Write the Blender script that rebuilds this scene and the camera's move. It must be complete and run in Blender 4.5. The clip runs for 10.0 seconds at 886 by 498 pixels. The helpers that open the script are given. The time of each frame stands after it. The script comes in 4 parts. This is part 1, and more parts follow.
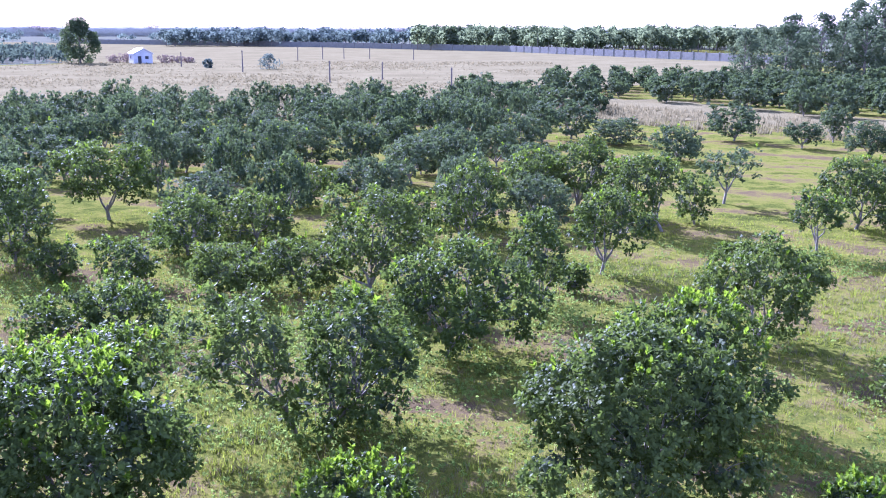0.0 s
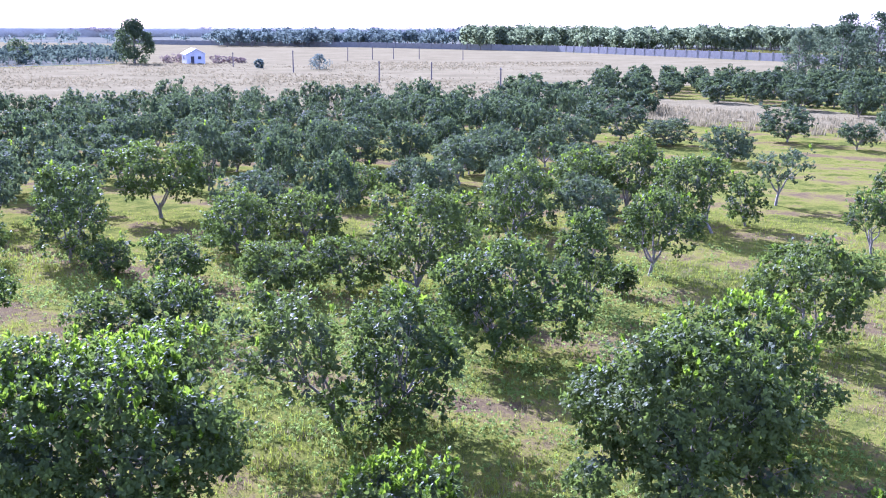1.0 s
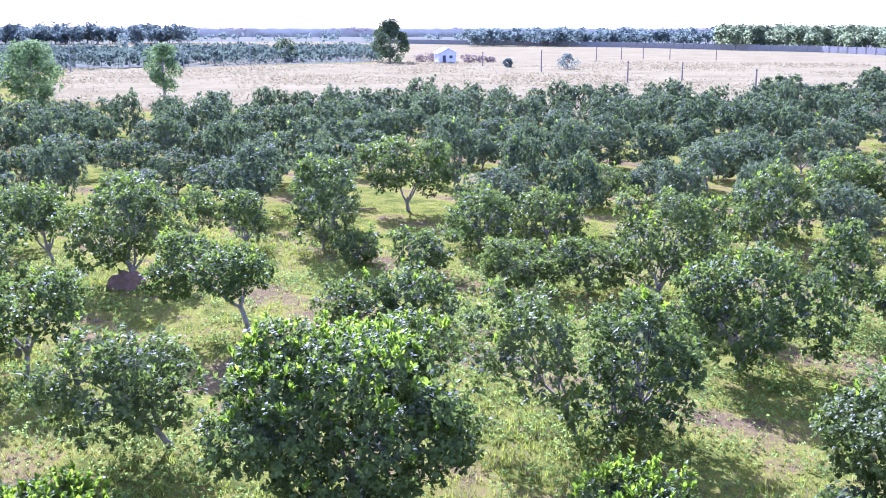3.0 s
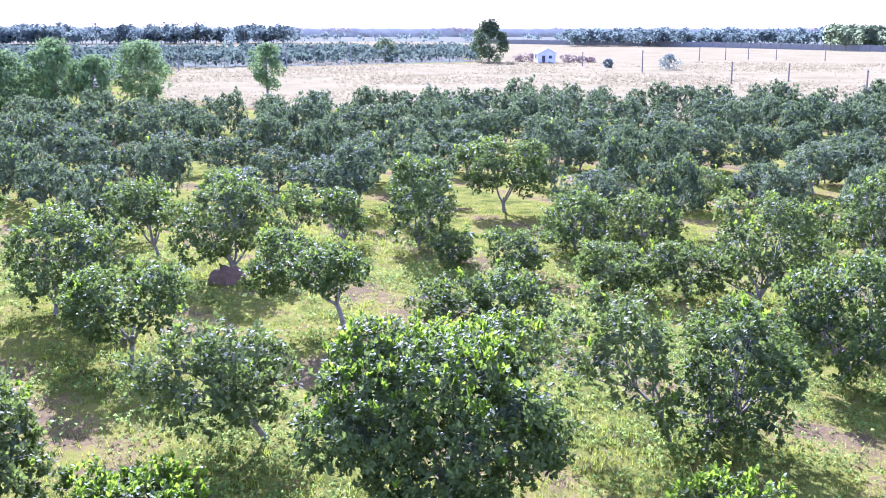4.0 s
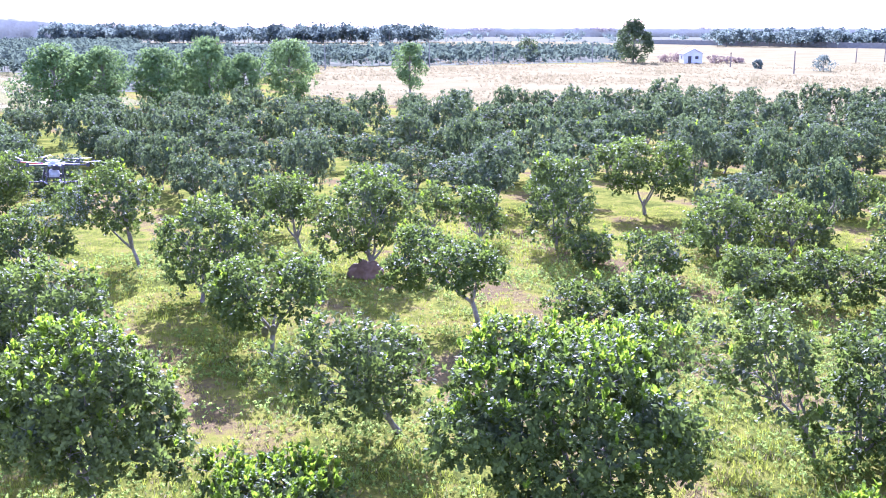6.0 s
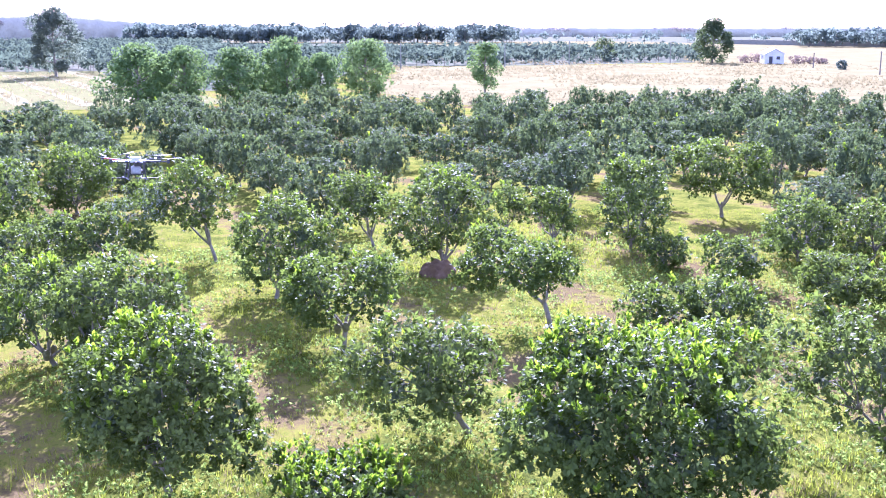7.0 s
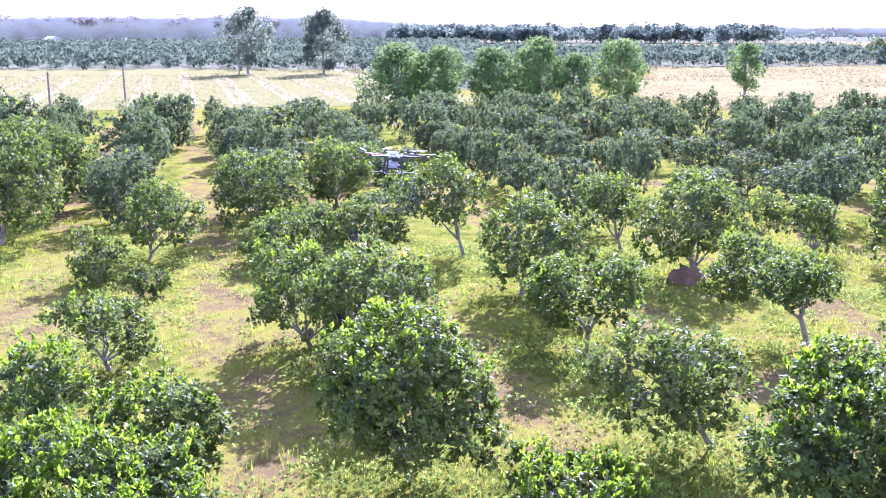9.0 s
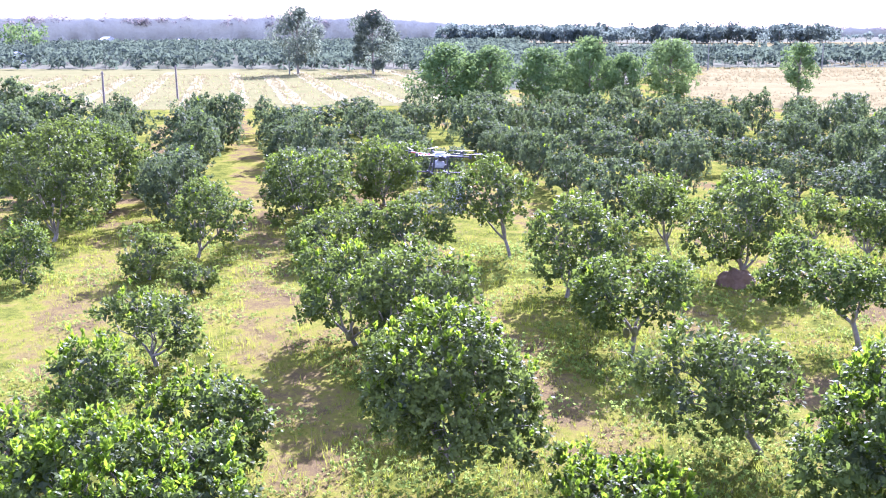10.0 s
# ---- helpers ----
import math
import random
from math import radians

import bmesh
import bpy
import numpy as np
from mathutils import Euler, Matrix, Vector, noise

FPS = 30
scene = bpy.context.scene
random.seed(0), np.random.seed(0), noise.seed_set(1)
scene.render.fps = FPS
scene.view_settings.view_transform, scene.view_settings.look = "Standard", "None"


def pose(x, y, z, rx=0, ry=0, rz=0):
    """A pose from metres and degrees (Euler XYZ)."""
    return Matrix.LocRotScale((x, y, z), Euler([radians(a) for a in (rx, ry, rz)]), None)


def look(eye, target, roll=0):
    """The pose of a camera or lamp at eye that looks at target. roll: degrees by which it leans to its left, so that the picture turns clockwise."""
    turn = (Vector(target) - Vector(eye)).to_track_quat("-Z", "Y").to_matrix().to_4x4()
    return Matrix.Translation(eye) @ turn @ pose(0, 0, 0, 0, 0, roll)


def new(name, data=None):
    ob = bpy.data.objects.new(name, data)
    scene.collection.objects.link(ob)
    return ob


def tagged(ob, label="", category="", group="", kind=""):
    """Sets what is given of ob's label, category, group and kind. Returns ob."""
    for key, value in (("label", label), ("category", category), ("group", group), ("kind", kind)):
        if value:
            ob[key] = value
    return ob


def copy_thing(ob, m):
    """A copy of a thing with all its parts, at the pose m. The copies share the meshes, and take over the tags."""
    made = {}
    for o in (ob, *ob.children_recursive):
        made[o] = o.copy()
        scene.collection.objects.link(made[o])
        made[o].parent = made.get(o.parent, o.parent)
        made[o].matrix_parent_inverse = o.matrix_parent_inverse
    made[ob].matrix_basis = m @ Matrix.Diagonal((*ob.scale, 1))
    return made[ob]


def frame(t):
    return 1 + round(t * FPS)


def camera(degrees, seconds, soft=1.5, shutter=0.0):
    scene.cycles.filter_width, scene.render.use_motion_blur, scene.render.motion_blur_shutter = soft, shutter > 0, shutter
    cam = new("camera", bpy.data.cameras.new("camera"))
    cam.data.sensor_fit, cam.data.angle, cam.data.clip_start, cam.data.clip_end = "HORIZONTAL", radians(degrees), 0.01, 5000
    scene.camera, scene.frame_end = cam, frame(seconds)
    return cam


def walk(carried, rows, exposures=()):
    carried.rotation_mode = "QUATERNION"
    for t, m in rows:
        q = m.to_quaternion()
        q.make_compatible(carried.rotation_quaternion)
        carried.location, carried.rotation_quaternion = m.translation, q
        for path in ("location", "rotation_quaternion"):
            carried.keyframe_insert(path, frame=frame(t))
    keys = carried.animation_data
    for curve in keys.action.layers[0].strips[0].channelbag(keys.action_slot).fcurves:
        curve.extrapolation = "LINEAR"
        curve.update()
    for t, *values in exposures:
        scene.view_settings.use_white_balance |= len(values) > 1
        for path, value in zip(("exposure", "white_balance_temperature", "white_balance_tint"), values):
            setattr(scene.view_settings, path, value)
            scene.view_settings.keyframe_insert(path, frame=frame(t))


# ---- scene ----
cam = camera(46.87, 10.0, soft=1.0)
PATH = [
    (0.0, pose(-0.000, -0.000, 10.000, 77.73, -0.24, 0.00)),
    (0.5, pose(-0.002, -0.067, 10.008, 77.73, -0.16, 1.34)),
    (1.0, pose(0.030, -0.052, 10.001, 77.73, -0.12, 2.72)),
    (1.5, pose(-0.010, -0.010, 9.984, 77.74, -0.10, 4.09)),
    (2.0, pose(-0.078, 0.063, 9.981, 77.71, -0.11, 8.36)),
    (2.5, pose(-0.091, 0.129, 9.960, 77.72, -0.02, 13.12)),
    (2.7, pose(-0.089, 0.134, 9.963, 77.71, -0.01, 14.52)),
    (3.8, pose(-0.078, 0.162, 9.982, 77.70, 0.02, 20.68)),
    (4.0, pose(-0.076, 0.167, 9.986, 77.70, 0.03, 21.79)),
    (4.5, pose(-0.086, 0.190, 9.973, 77.69, -0.02, 23.60)),
    (5.0, pose(-0.095, 0.217, 9.956, 77.70, 0.01, 25.51)),
    (5.5, pose(-0.131, 0.256, 9.928, 77.70, -0.02, 27.79)),
    (5.7, pose(-0.136, 0.262, 9.925, 77.70, -0.01, 28.50)),
    (6.8, pose(-0.160, 0.293, 9.911, 77.70, 0.03, 32.90)),
    (7.0, pose(-0.164, 0.299, 9.909, 77.70, 0.04, 33.76)),
    (7.5, pose(-0.201, 0.281, 9.919, 77.71, 0.12, 37.13)),
    (8.0, pose(-0.260, 0.327, 9.904, 77.69, 0.10, 42.14)),
    (8.5, pose(-0.266, 0.363, 9.885, 77.72, 0.08, 44.91)),
    (9.0, pose(-0.303, 0.346, 9.900, 77.72, 0.14, 47.68)),
    (9.5, pose(-0.303, 0.396, 9.888, 77.73, 0.18, 49.97)),
    (10.0, pose(-0.310, 0.443, 9.868, 77.75, 0.20, 50.40)),
]
EXPOSURES = [(0.0, 2.12, 4520, 54), (2.5, 2.43, 4540, 55), (5.0, 2.73, 4660, 55), (7.5, 2.79, 4800, 54), (10.0, 2.75, 4950, 52)]
walk(cam, PATH, exposures=EXPOSURES)

# ---- sky, sun ----
SUN_BEARING, SUN_HEIGHT = 33.0, 31.0
world = bpy.data.worlds.new("world")
scene.world = world
world.use_nodes = True
wn = world.node_tree
sky = wn.nodes.new("ShaderNodeTexSky")
sky.sky_type, sky.sun_disc = "NISHITA", False
sky.sun_elevation, sky.sun_rotation = radians(SUN_HEIGHT), radians(-SUN_BEARING)
sky.air_density, sky.dust_density, sky.ozone_density = 1.0, 1.2, 1.0
# a white, hazy sky: the clear-sky model with an even veil of haze over it
veil = wn.nodes.new("ShaderNodeMixRGB")
veil.blend_type = "ADD"
veil.inputs[0].default_value = 1.0
veil.inputs[2].default_value = (1.3, 1.2, 1.07, 1)
wn.links.new(sky.outputs[0], veil.inputs[1])
wn.links.new(veil.outputs[0], wn.nodes["Background"].inputs[0])
wn.nodes["Background"].inputs[1].default_value = 0.083

sun_data = bpy.data.lights.new("sun", "SUN")
sun_data.energy, sun_data.angle, sun_data.color = 5.0, radians(0.7), (1.0, 0.95, 0.86)
sun = new("sun", sun_data)
b, e = radians(SUN_BEARING), radians(SUN_HEIGHT)
sun.matrix_world = look((-math.sin(b) * math.cos(e) * 50, math.cos(b) * math.cos(e) * 50, math.sin(e) * 50), (0, 0, 0))


# ---- materials ----
def material(name):
    m = bpy.data.materials.new(name)
    m.use_nodes = True
    return m, m.node_tree.nodes, m.node_tree.links


def ramp(nodes, stops):
    r = nodes.new("ShaderNodeValToRGB")
    while len(r.color_ramp.elements) < len(stops):
        r.color_ramp.elements.new(0.5)
    for el, (p, c) in zip(r.color_ramp.elements, stops):
        el.position, el.color = p, (*c, 1)
    return r


def noise_tex(nodes, links, scale, detail=5, rough=0.6, coord="Object", vec=None):
    n = nodes.new("ShaderNodeTexNoise")
    n.inputs["Scale"].default_value, n.inputs["Detail"].default_value, n.inputs["Roughness"].default_value = scale, detail, rough
    if vec is None:
        c = nodes.new("ShaderNodeTexCoord")
        vec = c.outputs[coord]
    links.new(vec, n.inputs["Vector"])
    return n


def bumped(nodes, links, height, strength, distance):
    b = nodes.new("ShaderNodeBump")
    b.inputs["Strength"].default_value, b.inputs["Distance"].default_value = strength, distance
    links.new(height, b.inputs["Height"])
    return b


def leaf_material(name, dark, mid, light, through_colour, share, rough=0.46, gloss=0.3):
    """Leaves: varied from leaf to leaf, from tree to tree and in patches, glossy above, letting some light through."""
    m, n, l = material(name)
    bsdf, out = n["Principled BSDF"], n["Material Output"]
    geo, info = n.new("ShaderNodeNewGeometry"), n.new("ShaderNodeObjectInfo")
    patch = noise_tex(n, l, 1.1, 3)
    a = n.new("ShaderNodeMath"); a.operation = "MULTIPLY_ADD"
    l.new(geo.outputs["Random Per Island"], a.inputs[0]); a.inputs[1].default_value = 0.5
    p = n.new("ShaderNodeMath"); p.operation = "MULTIPLY"
    l.new(patch.outputs["Fac"], p.inputs[0]); p.inputs[1].default_value = 0.55
    l.new(p.outputs[0], a.inputs[2])
    r = ramp(n, [(0.12, dark), (0.55, mid), (0.95, light)])
    l.new(a.outputs[0], r.inputs[0])
    hue = n.new("ShaderNodeHueSaturation")
    v = n.new("ShaderNodeMapRange")
    l.new(info.outputs["Random"], v.inputs[0])
    v.inputs[3].default_value, v.inputs[4].default_value = 0.82, 1.2
    l.new(v.outputs[0], hue.inputs["Value"])
    h = n.new("ShaderNodeMapRange")
    l.new(info.outputs["Random"], h.inputs[0])
    h.inputs[3].default_value, h.inputs[4].default_value = 0.515, 0.485
    l.new(h.outputs[0], hue.inputs["Hue"])
    l.new(r.outputs[0], hue.inputs["Color"])
    l.new(hue.outputs[0], bsdf.inputs["Base Color"])
    bsdf.inputs["Roughness"].default_value = rough
    bsdf.inputs["Specular IOR Level"].default_value = gloss
    tr = n.new("ShaderNodeBsdfTranslucent")
    tr.inputs[0].default_value = (*through_colour, 1)
    mix = n.new("ShaderNodeMixShader")
    mix.inputs[0].default_value = share
    l.new(bsdf.outputs[0], mix.inputs[1]); l.new(tr.outputs[0], mix.inputs[2])
    l.new(mix.outputs[0], out.inputs[0])
    return m


def plain(name, a, b, scale, rough=0.7, metal=0.0, bump=0.0, dist=0.02, detail=5):
    """A surface whose colour wanders between a and b, with fine relief."""
    m, n, l = material(name)
    bsdf = n["Principled BSDF"]
    t = noise_tex(n, l, scale, detail)
    fine = noise_tex(n, l, scale * 7, 4)
    r = ramp(n, [(0.3, a), (0.7, b)])
    mx = n.new("ShaderNodeMath"); mx.operation = "MULTIPLY_ADD"
    l.new(fine.outputs["Fac"], mx.inputs[0]); mx.inputs[1].default_value = 0.35
    sub = n.new("ShaderNodeMath"); sub.operation = "SUBTRACT"
    l.new(t.outputs["Fac"], sub.inputs[0]); sub.inputs[1].default_value = 0.17
    l.new(sub.outputs[0], mx.inputs[2])
    l.new(mx.outputs[0], r.inputs[0])
    l.new(r.outputs[0], bsdf.inputs["Base Color"])
    bsdf.inputs["Roughness"].default_value, bsdf.inputs["Metallic"].default_value = rough, metal
    if bump:
        l.new(bumped(n, l, fine.outputs["Fac"], bump, dist).outputs[0], bsdf.inputs["Normal"])
    return m


LEAF = leaf_material("jackfruit_leaf", (0.039, 0.0525, 0.015), (0.071, 0.0935, 0.0225), (0.124, 0.152, 0.034), (0.23, 0.33, 0.042), 0.24, 0.46, 0.045)
YOUNG = leaf_material("young_leaf", (0.066, 0.12, 0.006), (0.11, 0.177, 0.008), (0.158, 0.23, 0.013), (0.255, 0.385, 0.011), 0.4, 0.45, 0.15)
ACACIA = leaf_material("acacia_leaf", (0.06, 0.1, 0.036), (0.105, 0.16, 0.05), (0.165, 0.235, 0.075), (0.25, 0.37, 0.09), 0.25, 0.7, 0.03)
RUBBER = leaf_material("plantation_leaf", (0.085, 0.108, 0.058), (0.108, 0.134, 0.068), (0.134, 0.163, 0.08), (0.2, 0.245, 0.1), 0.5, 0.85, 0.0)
# far groves and meadow bushes: aerial haze mixed into the leaf colour
GROVE_LEAF = leaf_material("hazed_grove_leaf", (0.088, 0.113, 0.096), (0.104, 0.132, 0.11), (0.122, 0.152, 0.122), (0.135, 0.175, 0.12), 0.5, 0.85, 0.0)
# the two tall trees, leaf colour lightened for the haze before them
EUCALYPT = leaf_material("eucalyptus_leaf", (0.075, 0.0938, 0.075), (0.109, 0.131, 0.101), (0.15, 0.176, 0.131), (0.17, 0.21, 0.125), 0.55, 0.85, 0.0)
DRY_BRUSH = leaf_material("dry_brush_leaf", (0.14, 0.11, 0.085), (0.21, 0.17, 0.125), (0.28, 0.225, 0.165), (0.26, 0.2, 0.14), 0.3, 0.9, 0.0)
# leaves filling the crown's inside, coloured darker to deepen its shade
INNER_SHADE_LEAF = leaf_material("inner_shade_leaf", (0.038, 0.05, 0.025), (0.062, 0.08, 0.036), (0.098, 0.122, 0.05), (0.17, 0.24, 0.06), 0.18, 0.7, 0.05)
# far orchard leaf, its green greyed and blued as haze would
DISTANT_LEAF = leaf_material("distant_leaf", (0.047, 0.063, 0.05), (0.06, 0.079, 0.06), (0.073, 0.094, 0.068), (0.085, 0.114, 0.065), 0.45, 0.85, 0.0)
GROVE_DARK = leaf_material("feathery_leaf", (0.055, 0.074, 0.042), (0.08, 0.102, 0.056), (0.112, 0.138, 0.073), (0.15, 0.2, 0.085), 0.4, 0.85, 0.0)
# horizon canopy: distance haze painted in, paler than the wood itself
HAZED_CANOPY = plain("hazed_canopy", (0.342, 0.322, 0.23), (0.445, 0.419, 0.298), 0.06, 0.95, bump=0.6, dist=2.0)
# twigs of the same far woods, colour greyed towards the haze
HAZED_TWIGS = leaf_material("hazed_twigs", (0.17, 0.155, 0.135), (0.19, 0.172, 0.15), (0.215, 0.195, 0.165), (0.27, 0.25, 0.21), 0.5, 0.95, 0.0)
GRASS = leaf_material("grass_blade", (0.0929, 0.126, 0.0116), (0.158, 0.19, 0.0185), (0.238, 0.248, 0.042), (0.31, 0.365, 0.028), 0.45, 0.7, 0.02)
STRAW = leaf_material("dry_grass", (0.155, 0.134, 0.059), (0.208, 0.182, 0.083), (0.266, 0.236, 0.113), (0.26, 0.226, 0.102), 0.4, 0.85, 0.0)
WEED = leaf_material("weed_leaf", (0.0844, 0.132, 0.0237), (0.137, 0.196, 0.0355), (0.203, 0.269, 0.0594), (0.293, 0.392, 0.0711), 0.45, 0.7, 0.02)
# jackfruit leaf of the farther trees, haze put in as a bluer colour
FAR_LEAF = leaf_material("hazed_leaf", (0.037, 0.0515, 0.026), (0.066, 0.087, 0.0415), (0.105, 0.131, 0.057), (0.2, 0.28, 0.08), 0.22, 0.62, 0.02)
BARK = plain("bark", (0.13, 0.11, 0.075), (0.29, 0.255, 0.18), 6, 0.9, bump=0.6)
EARTH = plain("termite_earth", (0.12, 0.0698, 0.032), (0.216, 0.132, 0.0608), 3, 0.95, bump=0.8, dist=0.06)
CONCRETE = plain("weathered_concrete", (0.15, 0.15, 0.115), (0.215, 0.213, 0.16), 0.7, 0.9, bump=0.3)
POST_WOOD = plain("grey_post", (0.10, 0.085, 0.07), (0.2, 0.17, 0.14), 5, 0.9)
WHITEWASH = plain("whitewash", (0.42, 0.42, 0.4), (0.58, 0.58, 0.55), 0.8, 0.8)
TIN = plain("tin_roof", (0.55, 0.56, 0.58), (0.72, 0.73, 0.75), 1.5, 0.45, 0.4)
DARK_OPENING = plain("dark_opening", (0.02, 0.02, 0.022), (0.05, 0.05, 0.05), 2, 0.6)
FRUIT = plain("jackfruit_skin", (0.10, 0.10, 0.03), (0.2, 0.18, 0.06), 14, 0.8, bump=0.8, dist=0.02)
DRONE_WHITE = plain("white_shell", (0.5, 0.51, 0.52), (0.6, 0.61, 0.62), 9, 0.35)
CARBON = plain("carbon_tube", (0.015, 0.015, 0.017), (0.035, 0.035, 0.037), 30, 0.35)
TANK = plain("tank_plastic", (0.3, 0.31, 0.3), (0.4, 0.41, 0.4), 8, 0.4)
BLADE = plain("propeller_blade", (0.2, 0.205, 0.2), (0.3, 0.31, 0.3), 12, 0.4)
DROPLET = plain("spray_water", (0.75, 0.76, 0.77), (0.85, 0.85, 0.86), 5, 0.15)
RED = plain("red_trim", (0.45, 0.03, 0.025), (0.55, 0.05, 0.04), 10, 0.4)


def ground_material(name, kind):
    m, n, l = material(name)
    bsdf = n["Principled BSDF"]
    big, mid_, fine, blade = noise_tex(n, l, 0.09, 4, 0.65), noise_tex(n, l, 0.6, 6, 0.7), noise_tex(n, l, 5.0, 6, 0.75), noise_tex(n, l, 16.0, 5, 0.8)
    if kind == "orchard":
        r = ramp(n, [(0.26, (0.0556, 0.0669, 0.0124)), (0.42, (0.0963, 0.111, 0.0169)), (0.57, (0.15, 0.15, 0.023)), (0.68, (0.143, 0.117, 0.036)), (0.82, (0.104, 0.078, 0.0345))])
        w = (0.8, 1.5, 0.7, 0.9)
    elif kind == "straw":
        r = ramp(n, [(0.2, (0.114, 0.099, 0.043)), (0.5, (0.155, 0.137, 0.06)), (0.8, (0.196, 0.173, 0.078))])
        w = (1.0, 0.6, 0.45, 0.3)
    else:
        r = ramp(n, [(0.3, (0.0894, 0.0983, 0.0345)), (0.5, (0.135, 0.132, 0.0518)), (0.75, (0.172, 0.154, 0.0725))])
        w = (0.3, 0.4, 0.4, 0.3)
    last = None
    for tex, k in zip((big, mid_, fine, blade), w):
        mt = n.new("ShaderNodeMath"); mt.operation = "MULTIPLY_ADD"
        l.new(tex.outputs["Fac"], mt.inputs[0]); mt.inputs[1].default_value = k
        if last is None:
            mt.inputs[2].default_value = 0.5 - 0.5 * sum(w)
        else:
            l.new(last.outputs[0], mt.inputs[2])
        last = mt
    if kind == "orchard":
        # worn, drier wheel lanes midway between the planting rows
        co = n.new("ShaderNodeTexCoord")
        dot = n.new("ShaderNodeVectorMath"); dot.operation = "DOT_PRODUCT"
        l.new(co.outputs["Object"], dot.inputs[0]); dot.inputs[1].default_value = (0.466 / 7, 0.885 / 7, 0)
        wob = n.new("ShaderNodeMath"); wob.operation = "MULTIPLY_ADD"
        l.new(big.outputs["Fac"], wob.inputs[0]); wob.inputs[1].default_value = 0.35
        off = n.new("ShaderNodeMath"); off.operation = "ADD"
        l.new(dot.outputs["Value"], off.inputs[0]); off.inputs[1].default_value = 0.111
        l.new(off.outputs[0], wob.inputs[2])
        tri = n.new("ShaderNodeMath"); tri.operation = "PINGPONG"
        l.new(wob.outputs[0], tri.inputs[0]); tri.inputs[1].default_value = 0.5
        lane = n.new("ShaderNodeMapRange"); lane.interpolation_type = "SMOOTHSTEP"
        l.new(tri.outputs[0], lane.inputs[0])
        lane.inputs[1].default_value, lane.inputs[2].default_value, lane.inputs[3].default_value, lane.inputs[4].default_value = 0.2, 0.45, -0.02, 0.2
        add = n.new("ShaderNodeMath"); add.operation = "ADD"
        l.new(last.outputs[0], add.inputs[0]); l.new(lane.outputs[0], add.inputs[1])
        last = add
    l.new(last.outputs[0], r.inputs[0])
    l.new(r.outputs[0], bsdf.inputs["Base Color"])
    bsdf.inputs["Roughness"].default_value = 0.95
    bsdf.inputs["Specular IOR Level"].default_value = 0.0
    l.new(bumped(n, l, blade.outputs["Fac"], 0.6, 0.07).outputs[0], bsdf.inputs["Normal"])
    return m


ORCHARD_GROUND = ground_material("orchard_grass", "orchard")
STRAW_GROUND = ground_material("dry_meadow", "straw")
PALE_STRAW = plain("cut_straw", (0.179, 0.172, 0.0869), (0.223, 0.216, 0.113), 0.5, 0.95, bump=0.8, dist=0.15)
PLAIN_GROUND = plain("distant_plain", (0.085, 0.095, 0.055), (0.13, 0.13, 0.085), 0.02, 0.95)
for matte in (PALE_STRAW, PLAIN_GROUND, HAZED_CANOPY):
    matte.node_tree.nodes["Principled BSDF"].inputs["Specular IOR Level"].default_value = 0.0
STUBBLE_GROUND = ground_material("stubble_strip", "stubble")


# ---- mesh helpers ----
def mesh_of(name, verts, faces, materials, index=None, smooth=False):
    """A mesh from arrays; faces is a list of index rows, or several arrays of rows with equal length."""
    me = bpy.data.meshes.new(name)
    me.from_pydata([tuple(v) for v in verts], [], [tuple(f) for f in faces])
    for mat in materials:
        me.materials.append(mat)
    if index is not None:
        me.polygons.foreach_set("material_index", np.asarray(index, dtype=np.int32))
    if smooth:
        me.polygons.foreach_set("use_smooth", np.ones(len(faces), dtype=bool))
    me.update()
    return me


def part(name, bm, mat, parent, label=""):
    me = bpy.data.meshes.new(name)
    bm.to_mesh(me)
    bm.free()
    me.materials.append(mat)
    ob = new(name, me)
    ob.parent = parent
    if label:
        tagged(ob, label)
    return ob


def box(bm, x, y, z, sx, sy, sz, rot=None, bevel=0.0):
    m = Matrix.Translation((x, y, z)) @ (rot or Matrix()) @ Matrix.Diagonal((sx, sy, sz, 1))
    r = bmesh.ops.create_cube(bm, size=1, matrix=m)
    if bevel:
        edges = list({e for v in r["verts"] for e in v.link_edges})
        bmesh.ops.bevel(bm, geom=edges, offset=bevel, segments=2, affect="EDGES", profile=0.5)


def rod(bm, a, b, r1, r2=None, sides=8):
    a, b = Vector(a), Vector(b)
    m = Matrix.Translation((a + b) / 2) @ (b - a).to_track_quat("Z", "Y").to_matrix().to_4x4()
    bmesh.ops.create_cone(bm, cap_ends=True, segments=sides, radius1=r1, radius2=r1 if r2 is None else r2, depth=(b - a).length, matrix=m)


def polar(bearing, d):
    a = radians(bearing)
    return -math.sin(a) * d, math.cos(a) * d


def unit(v):
    return v / np.maximum(np.linalg.norm(v, axis=-1, keepdims=True), 1e-9)


def tube(points, radii, sides, verts, faces):
    """Adds a tapered tube along points to the lists."""
    pts = np.array(points, float)
    tang = unit(np.gradient(pts, axis=0))
    base = len(verts)
    for p, t, r in zip(pts, tang, radii):
        s = unit(np.cross(t, (0.31, 0.95, 0.07)))
        q = np.cross(t, s)
        for k in range(sides):
            a = 2 * math.pi * k / sides
            verts.append(p + r * (math.cos(a) * s + math.sin(a) * q))
    for i in range(len(pts) - 1):
        for k in range(sides):
            k2 = (k + 1) % sides
            faces.append((base + i * sides + k, base + i * sides + k2, base + (i + 1) * sides + k2, base + (i + 1) * sides + k))


